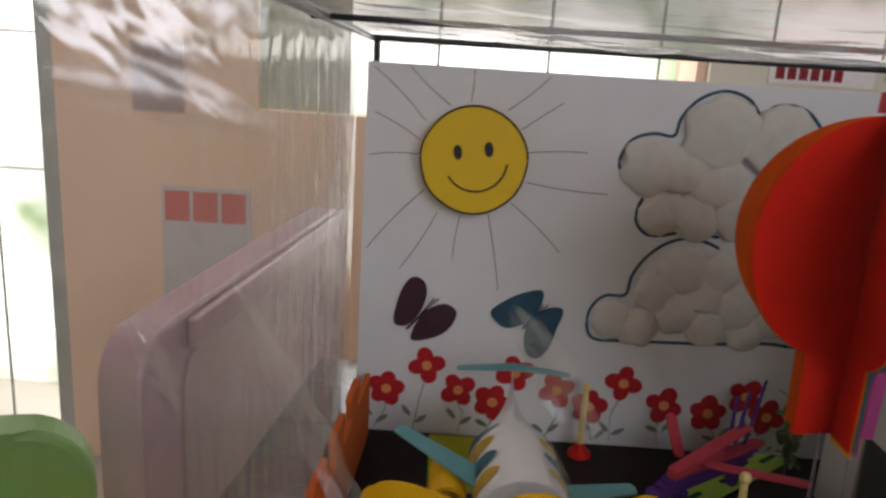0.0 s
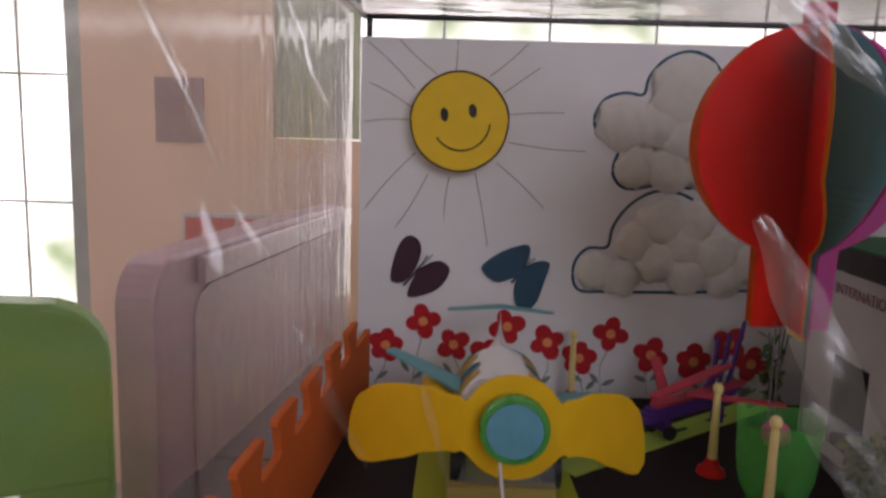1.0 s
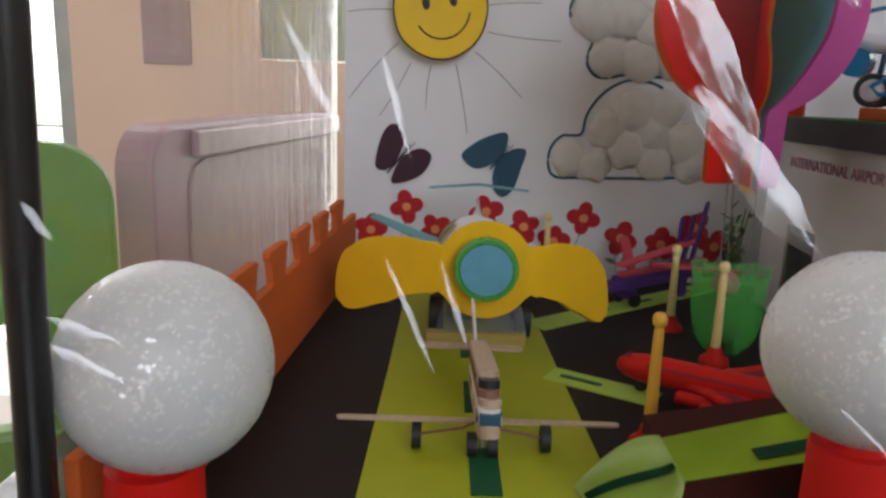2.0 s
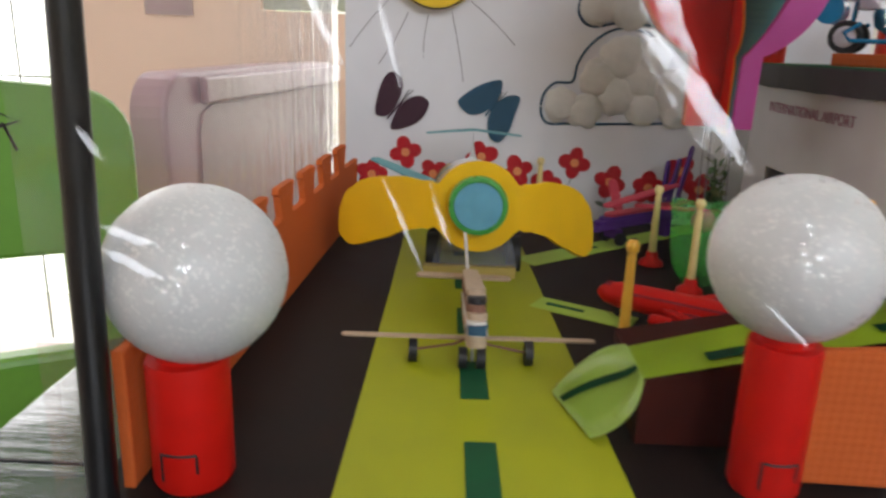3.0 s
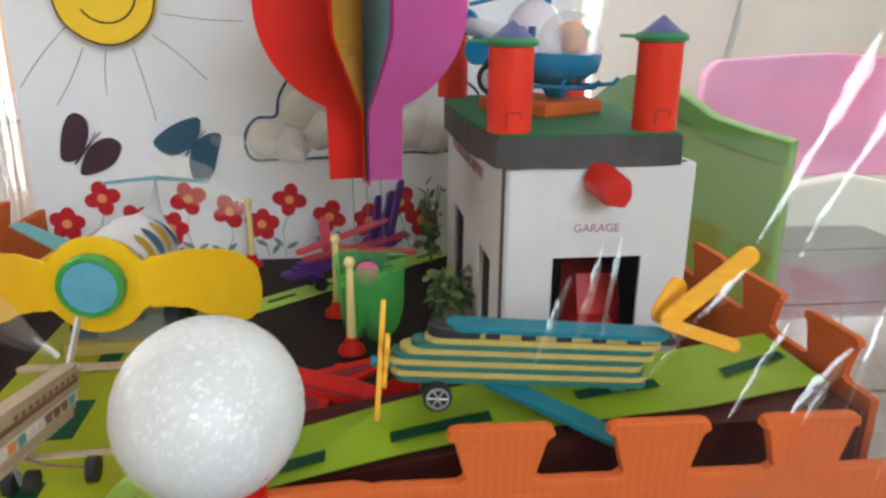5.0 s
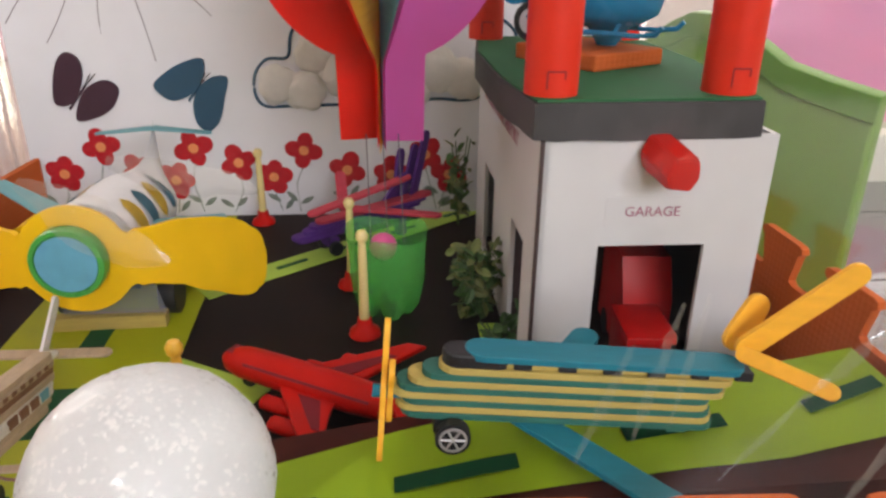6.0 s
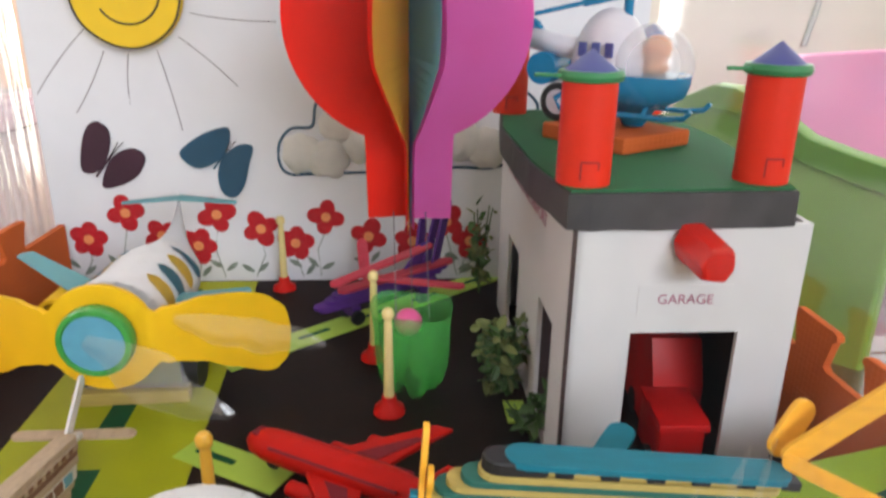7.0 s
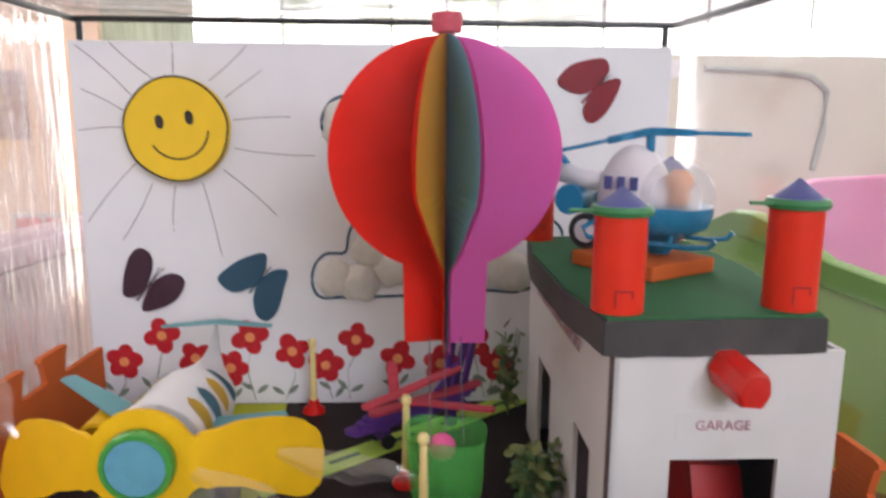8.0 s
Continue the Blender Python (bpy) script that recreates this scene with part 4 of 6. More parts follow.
# ---- globe lamps ----
def globe_lamp(x, y, r, lift, tube_r, globe, label):
    ob = thing("globe_lamp", (x, y, 0.0012), label, "lamp", "globe lamps")
    holder = lathe(B(), [(0, 0), (tube_r * 0.9, 0), (tube_r, 0.003), (tube_r * 0.99, lift - 0.004), (tube_r * 0.96, lift - 0.002), (tube_r * 0.72, lift - 0.0015), (tube_r * 0.70, lift + 0.004), (0, lift + 0.004)], 36)
    crease(part("holder", holder, RED_PLASTIC, ob, "red plastic tube holder"))
    latch = B()
    z0 = 0.007
    for a, b in (((-0.007, 0.0), (-0.007, 0.012)), ((-0.007, 0.012), (0.007, 0.012)), ((0.007, 0.012), (0.007, 0.004))):
        line = [Vector((*a, 0)).lerp(Vector((*b, 0)), q / 6) for q in range(7)]
        tube(latch, [(p.x, -math.sqrt(tube_r ** 2 - p.x ** 2) * 0.998, z0 + p.y) for p in line], 0.0006)
    part("latch_mark", latch, BLACK_RUBBER, ob, "dark moulded latch line")
    bm = B()
    bmesh.ops.create_uvsphere(bm, u_segments=64, v_segments=40, radius=r, matrix=Matrix.Translation(globe))
    for v in bm.verts:
        n = (v.co - Vector(globe)).normalized()
        v.co += n * (0.0003 * noise.noise(n * 26) + 0.00012 * noise.noise(n * 60))
    part("globe", bm, GLOBE, ob, "white frosted glitter globe", smooth=True)
    return ob


globe_lamp(-0.0455, 0.1285, 0.0349, 0.057, 0.0165, (0.0055, 0.0015, 0.0895), "white glitter globe on a red tube beside the runway")
globe_lamp(0.1950, 0.1400, 0.0327, 0.0690, 0.0146, (-0.0025, -0.002, 0.1028), "white glitter globe on a red tube beside orange foam")


# ---- hot-air balloon ----
def balloon():
    ob = thing("paper_balloon", (0.254, 0.425, 0.0), "layered paper hot-air balloon in bright colours, hanging", "balloon")
    R, zc, neck, low = 0.073, 0.2455, 0.027, 0.126
    prof = [(R * math.cos(a), zc + R * math.sin(a)) for a in (radians(90 - 158 * i / 34) for i in range(35))]
    prof = [(r, z) for r, z in prof if r >= neck or z > zc]
    prof += [(neck, prof[-1][1] - 0.006), (neck * 0.97, low)]

    def half(bm, degrees, offset, bottom):
        def way(z):
            a = radians(degrees * (0.22 + 0.78 * min(1, max(0, (z - 0.165) / 0.06))) if abs(degrees) < 20 else degrees)
            return Vector((math.sin(a), -math.cos(a), 0)), Vector((math.cos(a), math.sin(a), 0))

        spine = [bm.verts.new(way(z)[1] * offset * 0.3 + Vector((0, 0, z if z > low + 0.001 else bottom))) for r, z in prof]
        edge = [bm.verts.new(way(z)[0] * r + way(z)[1] * offset * (0.3 + 0.7 * min(1, r / 0.02)) + way(z)[1] * 0.0004 * math.sin(z * 60 + degrees) * (r / R) + Vector((0, 0, z if z > low + 0.001 else bottom))) for r, z in prof]
        made = [bm.faces.new((spine[i], spine[i + 1], edge[i + 1], edge[i])) for i in range(len(prof) - 1)]
        bmesh.ops.solidify(bm, geom=made, thickness=0.0005 if offset > 0 else -0.0005)

    for mat, sides, drop, label in ((BAL_RED, ((-80, 0.0009), (-16, -0.0009)), 0.0, "red paper leaf"), (BAL_YELLOW, ((-15.2, 0.0004),), -0.004, "yellow paper leaf"),
                                    (BAL_TEAL, ((11.8, -0.0004),), 0.0, "teal paper leaf"), (BAL_PINK, ((13, 0.0009), (90, -0.0009)), -0.002, "pink paper leaf"),
                                    (BAL_TEAL, ((95, 0.0009), (148, -0.0009)), 0.0, "teal paper leaf"), (BAL_YELLOW, ((151, 0.0009), (192, -0.0009)), 0.0, "yellow paper leaf"),
                                    (BAL_ORANGE, ((238, 0.0009), (276, -0.0009)), 0.0, "orange paper leaf")):
        bm = B()
        for degrees, offset in sides:
            half(bm, degrees, offset, low + drop)
        part("paper_leaf", bm, mat, ob, label)
    crease(part("top_cap", lathe(B(), [(0.0, 0.3195), (0.0095, 0.3195), (0.0095, 0.331), (0.0, 0.331)], 24), PINKRED, ob, "red paper collar"))
    part("string", tube(B(), [(0, 0, 0.330), (0, 0, 0.351)], 0.0008), CARD, ob, "hanging string")
    for x, y in ((-0.010, -0.006), (0.010, -0.006), (0.0, 0.010)):
        part("cord", tube(B(), [(x, y, low + 0.004), (x * 1.1 + 0.002, y, 0.056)], 0.0004), PENCIL, ob, "thin basket cord")
    cup = B()
    rows = []
    for z, r in ((0.0035, 0.010), (0.004, 0.016), (0.010, 0.020), (0.022, 0.0232), (0.036, 0.0248), (0.050, 0.0252), (0.060, 0.0262), (0.064, 0.0272)):
        rows.append((r, z))
    seg = 60
    def lobe(a, z):
        return 1 + 0.09 * math.cos(5 * a + 0.6) * (1 - z / 0.064) + 0.03 * math.cos(2 * a + 1.0)

    rings = [[cup.verts.new((0.001 + r * lobe(a, z) * math.cos(a), -0.002 + r * lobe(a, z) * math.sin(a),
                              z + (0.011 * max(0.0, -math.cos(5 * a + 0.6)) * (1 - z / 0.030) if z < 0.030 else 0) + (0.0022 * math.sin(3 * a + 0.5) if z > 0.058 else 0)))
              for a in (math.tau * i / seg for i in range(seg))] for r, z in rows]
    for lo, hi in zip(rings, rings[1:]):
        for i in range(seg):
            cup.faces.new((lo[i], lo[(i + 1) % seg], hi[(i + 1) % seg], hi[i]))
    bmesh.ops.solidify(cup, geom=list(cup.faces), thickness=0.0008)
    part("basket_cup", cup, CUP_GREEN, ob, "translucent green plastic cup as the basket", smooth=True)
    bm = B()
    bmesh.ops.create_icosphere(bm, subdivisions=3, radius=0.0095, matrix=pose(-0.001, -0.002, 0.052))
    part("ball", bm, PINK_BALL, ob, "pink ball in the cup", smooth=True)


balloon()


# ---- garage building ----
def lettering(body, size, mat, parent, m, label):
    curve = bpy.data.curves.new("lettering", "FONT")
    curve.body, curve.size, curve.align_x, curve.align_y, curve.extrude = body, size, "CENTER", "CENTER", 0.00012
    tmp = bpy.data.objects.new("lettering_source", curve)
    scene.collection.objects.link(tmp)
    me = bpy.data.meshes.new_from_object(tmp.evaluated_get(bpy.context.evaluated_depsgraph_get()))
    bpy.data.objects.remove(tmp)
    me.materials.clear()
    me.materials.append(mat)
    ob = new("lettering", me)
    ob.parent, ob.matrix_basis = parent, m
    ob["label"] = label
    return ob


GX0, GX1, GY0, GY1, GH = 0.3325, 0.4505, 0.3115, 0.562, 0.154
garage = thing("airport_garage", (0, 0, 0.0012), "white card garage building with a green roof and dark openings", "model building")


def wall_with_holes(bm, width, height, holes, thick):
    """An upright wall in x, z with openings (x0, x1, z0, z1), grown towards -y."""
    xs = sorted({0, width, *[h[0] for h in holes], *[h[1] for h in holes]})
    zs = sorted({0, height, *[h[2] for h in holes], *[h[3] for h in holes]})
    for x0, x1 in zip(xs, xs[1:]):
        for z0, z1 in zip(zs, zs[1:]):
            if not any(h[0] <= x0 and x1 <= h[1] and h[2] <= z0 and z1 <= h[3] for h in holes):
                box(bm, (x0, -thick, z0), (x1, 0, z1))
    bmesh.ops.remove_doubles(bm, verts=bm.verts, dist=1e-6)
    seen = {}
    for f in bm.faces:
        key = tuple(round(c, 6) for c in f.calc_center_median())
        seen.setdefault(key, []).append(f)
    bmesh.ops.delete(bm, geom=[f for fs in seen.values() if len(fs) > 1 for f in fs], context="FACES")
    return bm


part("wall", wall_with_holes(B(), GX1 - GX0, GH, ((0.032, 0.0885, 0.0, 0.096),), 0.003), CARD_OLD, garage, "white card front wall", m=pose(GX0, GY0 + 0.003, 0))
part("wall", wall_with_holes(B(), GY1 - GY0, GH, ((0.048, 0.098, 0.010, 0.083), (0.172, 0.212, 0.002, 0.083)), 0.003), CARD_OLD, garage, "white card side wall",
                 m=pose(GX0 + 0.0005, GY1, 0, 0, 0, -90) @ pose(0, 0.003, 0))
part("wall", box(B(), (GX1 - 0.003, GY0 + 0.003, 0), (GX1, GY1, GH)), CARD_OLD, garage)
part("wall", box(B(), (GX0 + 0.004, GY1 - 0.003, 0), (GX1 - 0.003, GY1, GH)), CARD_OLD, garage)
# dark sheets added inside: the shade behind the openings, put into their colour
part("shade_floor", box(B(), (GX0 + 0.004, GY0 + 0.004, 0), (GX1 - 0.004, GY1 - 0.004, 0.0015)), SHADE_AND_EDGE, garage)
part("shade_back", box(B(), (GX0 + 0.012, GY0 + 0.12, 0.0015), (GX1 - 0.004, GY0 + 0.123, GH - 0.002)), SHADE_AND_EDGE, garage, "dark sheet standing in for the shade at the back")
part("shade_side", box(B(), (GX1 - 0.0050, GY0 + 0.0035, 0.002), (GX1 - 0.0032, GY0 + 0.119, GH - 0.003)), SHADE_AND_EDGE, garage, "dark sheet standing in for the shade inside")
part("shade_ceiling", box(B(), (GX0 + 0.006, GY0 + 0.0035, GH - 0.0025), (GX1 - 0.0055, GY0 + 0.119, GH - 0.0005)), SHADE_AND_EDGE, garage, "dark sheet standing in for the shade inside")
part("corner_strip", box(B(), (GX0 - 0.0012, GY0 - 0.0012, 0), (GX0 + 0.0006, GY0 + 0.0015, GH)), SHADE_AND_EDGE, garage, "dark worn corner edge")
part("label_slip", box(B(), (0.3665, GY0 - 0.00035, 0.1060), (0.4150, GY0 + 0.0001, 0.1225)), CARD_OLD, garage, "glued paper slip")
lettering("GARAGE", 0.0074, PRINT, garage, pose((0.376 + 0.4055) / 2, GY0 - 0.0006, 0.1145, 90, 0, -1.0), "printed word on the front wall")
lettering("INTERNATIONAL AIRPORT", 0.0120, PRINT, garage, pose(GX0 - 0.0003, 0.450, 0.1345, 90, 0, -90), "printed words on the side wall")
roof = [(GX0 - 0.006, GY0 - 0.004), (GX1 - 0.010, GY0 + 0.000), (GX1 + 0.006, GY0 + 0.13), (GX1 + 0.004, GY1 + 0.004), (GX0 - 0.004, GY1 - 0.004), (GX0 - 0.014, GY0 + 0.17), (GX0 - 0.013, GY0 + 0.06)]
rim_pts = [Vector((*a, 0)).lerp(Vector((*b, 0)), q / 10) for a, b in zip(roof, roof[1:] + roof[:1]) for q in range(10)]
roof_bm = plate(B(), [(p.x, p.y) for p in rim_pts], 0.0180, pose(0, 0, GH - 0.0015), 0.0008)
for v in roof_bm.verts:
    v.co += Vector((0.0007 * noise.noise(v.co * 60), 0.0009 * noise.noise(v.co * 60 + Vector((7, 0, 0))), (0.0013 if v.co.z < GH + 0.008 else 0.0005) * noise.noise((v.co.x * 70, v.co.y * 70, 2.0))))
slab = part("roof", roof_bm, ROOF_EDGE, garage, "charcoal card roof edge")
part("roof_felt", plate(B(), [(x + (0.0015 if x < 0.39 else -0.0015), y + (0.002 if y < 0.4 else -0.002)) for x, y in roof], 0.0012, pose(0, 0, GH + 0.0166)), ROOF_GREEN, slab, "dark green felt roof top")
lampbox = B()
sec = [(0.006, -0.012), (0.0125, -0.003), (0.0115, 0.008), (0.004, 0.0125), (-0.008, 0.0115), (-0.0135, 0.001), (-0.0105, -0.009)]
rings = []
for y, s, dz in ((0.0, 1.0, 0.0), (-0.030, 0.95, -0.006), (-0.034, 0.80, -0.0068)):
    rings.append([lampbox.verts.new((x * s, y, z * s + dz)) for x, z in sec])
for lo, hi in zip(rings, rings[1:]):
    for i in range(7):
        lampbox.faces.new((lo[i], lo[(i + 1) % 7], hi[(i + 1) % 7], hi[i]))
lampbox.faces.new(rings[0])
lampbox.faces.new(rings[-1])
bmesh.ops.bevel(lampbox, geom=list(lampbox.edges), offset=0.0008, segments=2, affect="EDGES")
crease(part("signal_lamp", lampbox, RED_CLEAR, garage, "red clear plastic signal lamp", m=pose(0.3900, GY0 - 0.0002, 0.1458, 0, 0, 12) @ Matrix.Diagonal((0.80, 0.70, 0.80, 1))), 30)

# red car inside the garage
car = thing("toy_car", (0.3965, 0.3072, 0.0028), "red boxy toy truck parked in the garage opening", "toy car", turn=-4)
bonnet = B()
box(bonnet, (-0.0095, 0.0030, 0.0065), (0.0150, 0.044, 0.0370), bevel=0.0018)
crease(part("bonnet", bonnet, CAR_RED, car), 30)
crease(part("bonnet_lid", plate(B(), [(-0.0112, 0.0), (0.0160, 0.0008), (0.0176, 0.006), (0.0166, 0.042), (-0.0112, 0.042)], 0.0042, pose(0, 0, 0.0366), 0.0012), CAR_RED, car, "flat overhanging bonnet lid"), 30)
cab = B()
plate(cab, [(0.0415, 0.0065), (0.0415, 0.0415), (0.054, 0.0660), (0.098, 0.0660), (0.098, 0.0065)], 0.030, pose(-0.0040, 0, 0, 0, 0, 90) @ UPRIGHT, 0.0018)
crease(part("cab", cab, CAR_RED, car), 30)
part("bumper", box(B(), (-0.0105, -0.0008, 0.0070), (0.0160, 0.0032, 0.0140), bevel=0.001), CAR_RED, car)
for y in (0.016, 0.080):
    for x in (-0.0130, 0.0148) if y < 0.05 else (-0.0360, -0.0042):
        crease(part("wheel", rod(B(), (x, y, 0.0085), (x + 0.0037, y, 0.0085), 0.0085, seg=20), BLACK_RUBBER, car))


def tower(x, y, label, tall=1.0):
    ob = thing("roof_tower", (x, y, GH + 0.019), label, "model tower", "roof towers")
    ob.scale = (0.93, 0.93, tall)
    crease(part("tube", lathe(B(), [(0, 0), (0.0142, 0), (0.0142, 0.0515), (0.0125, 0.052), (0, 0.052)], 32), RED_PAPER, ob, "red paper tube"))
    crease(part("collar", lathe(B(), [(0.0, 0.052), (0.0160, 0.052), (0.0172, 0.0545), (0.0160, 0.057), (0, 0.057)], 32), COLLAR_GREEN, ob, "green plastic ring"))
    part("collar_tail", tube(B(), [(-0.015, -0.004, 0.0545), (-0.024, -0.006, 0.0550), (-0.030, -0.007, 0.0552)], 0.0011), COLLAR_GREEN, ob)
    crease(part("cone", lathe(B(), [(0, 0.057), (0.0135, 0.057), (0.0, 0.0675)], 32), CONE_BLUE, ob, "blue cone cap"), 60)
    latch = B()
    for a, b in (((-0.005, 0.004), (-0.005, 0.013)), ((-0.005, 0.013), (0.004, 0.013)), ((0.004, 0.013), (0.004, 0.009))):
        line = [Vector((*a, 0)).lerp(Vector((*b, 0)), q / 5) for q in range(6)]
        tube(latch, [(p.x, -math.sqrt(0.0142 ** 2 - p.x ** 2) * 0.998, p.y) for p in line], 0.0005)
    part("latch_mark", latch, WINE, ob, "dark moulded latch line")
    return ob


for x, y, tall in ((0.3375, 0.3265, 0.94), (0.4290, 0.3300, 1.0), (0.334, 0.545, 1.0), (0.441, 0.545, 1.0)):
    tower(x, y, "red paper tube tower with green ring and blue cone", tall)


# ---- helicopter ----
def helicopter():
    pad = thing("helipad", (0.383, 0.430, GH + 0.019), "orange foam square landing pad on the green roof", "landing pad")
    part("slab", box(B(), (-0.030, -0.034, 0), (0.030, 0.034, 0.0095), pose(0, 0, 0, 0, 0, 32), 0.0012), ORANGE_FOAM, pad)
    ob = thing("toy_helicopter", (0.3945, 0.430, GH + 0.0288), "blue and white toy helicopter with a clear dome", "toy helicopter", turn=-38)
    ob.scale = (1.22, 1.22, 1.22)
    hull = lathe(B(), [(0, 0.0), (0.005, 0.0), (0.0075, 0.004), (0.0105, 0.0085), (0.017, 0.0115), (0.0235, 0.0155), (0.0255, 0.022), (0.0255, 0.0262), (0.0, 0.0262)], 36, Matrix.Diagonal((1.03, 0.92, 1, 1)))
    crease(part("hull", hull, HELI_BLUE, ob, "blue lower hull"), 50)
    dome = lathe(B(), [(0.0200 * math.cos(a), 0.0300 + 0.0205 * math.sin(a)) for a in (radians(-12 + 102 * i / 14) for i in range(15))], 36, pose(0.0075, -0.001, 0))
    part("dome", dome, DOME, ob, "clear plastic dome", smooth=True)
    cabin = lathe(B(), [(0.0185 * math.cos(a), 0.0263 + 0.0310 * math.sin(a)) for a in (radians(90 * i / 10) for i in range(11))], 28, pose(-0.0155, 0, 0) @ Matrix.Diagonal((1.1, 0.88, 1, 1)))
    part("cabin", cabin, HELI_WHITE, ob, "white cabin shell", smooth=True)
    for x in (-0.026, -0.019, -0.012):
        part("cabin_window", box(B(), (x, -0.0172, 0.034), (x + 0.004, -0.0150, 0.041), bevel=0.0004), CONE_BLUE, ob)
    fig = B()
    lathe(fig, [(0, 0.0265), (0.005, 0.0265), (0.0064, 0.029), (0.0048, 0.0325), (0.0062, 0.0345), (0.0070, 0.038), (0.0066, 0.0415), (0.0035, 0.0445), (0, 0.0450)], 20, pose(0.009, -0.001, 0))
    part("plain_figure", fig, FIGURE, ob, "plain orange toy shape inside the dome", smooth=True)
    crease(part("mast", rod(B(), (-0.008, 0, 0.053), (-0.008, 0, 0.0640), 0.0024, seg=12), HELI_BLUE, ob))
    for a, droop in ((8, 1), (192, 13)):
        m = pose(-0.008, 0, 0.0632, 0, 0, a) @ pose(0, 0, 0, 0, droop, 0)
        part("rotor_blade", plate(B(), [(0.0, -0.0022), (0.016, -0.0030), (0.047, -0.0026), (0.049, 0.0), (0.047, 0.0026), (0.016, 0.0030), (0, 0.0022)], 0.0022, m, 0.0004), HELI_BLUE, ob)
        part("blade_root", plate(B(), smooth_outline([(0.0, -0.0034), (0.008, -0.0028), (0.015, -0.0044), (0.022, -0.0026), (0.022, 0.0026), (0.015, 0.0044), (0.008, 0.0028), (0, 0.0034)], 3), 0.0042, m @ pose(0, 0, -0.001), 0.0009), HELI_BLUE, ob)
    boom = tube(B(), [(-0.030, 0, 0.036), (-0.046, 0, 0.038), (-0.060, 0, 0.041)], 0.0058, 14)
    part("tail_boom", boom, HELI_WHITE, ob, smooth=True)
    part("tail_fin", plate(B(), smooth_outline([(-0.069, 0.046), (-0.060, 0.051), (-0.053, 0.041), (-0.063, 0.035)], 4), 0.004, pose(0, 0.002, 0) @ UPRIGHT, 0.0008), HELI_BLUE, ob)
    crease(part("tail_pod", rod(B(), (-0.050, -0.009, 0.026), (-0.050, 0.009, 0.026), 0.0085, seg=20), HELI_BLUE, ob))
    for y in (-0.0105, 0.0105):
        tyre = lathe(B(), [(0.0066, -0.002), (0.0088, -0.0022), (0.0100, -0.0010), (0.0100, 0.0010), (0.0088, 0.0022), (0.0066, 0.002), (0.0066, -0.002)], 28, pose(-0.038, y, 0.0098, 90))
        wheel = crease(part("wheel", tyre, BLACK_RUBBER, ob, "black toy wheel"), 50)
        part("hub", lathe(B(), [(0, -0.0016), (0.0065, -0.0012), (0.0065, 0.0012), (0, 0.0016)], 24, pose(-0.038, y, 0.0098, 90)), HELI_WHITE, wheel, "pale wheel hub")
    part("axle", rod(B(), (-0.038, -0.0105, 0.0098), (-0.038, 0.0105, 0.0098), 0.0012, seg=10), RIM_GREY, ob)
    part("wheel_strut", rod(B(), (-0.038, 0, 0.0098), (-0.036, 0, 0.032), 0.0016, seg=10), HELI_BLUE, ob)
    for s in (-1, 1):
        part("skid", tube(B(), [(-0.030, 0.012 * s, 0.018), (-0.038, 0.015 * s, 0.012), (-0.034, 0.017 * s, 0.0075), (0.020, 0.017 * s, 0.0072), (0.030, 0.017 * s, 0.0085), (0.033, 0.017 * s, 0.0120)], 0.0014), HELI_BLUE, ob)
        for x in (-0.014, 0.010):
            part("strut", tube(B(), [(x, 0.011 * s, 0.012), (x, 0.017 * s, 0.0075)], 0.0012), HELI_BLUE, ob)


helicopter()


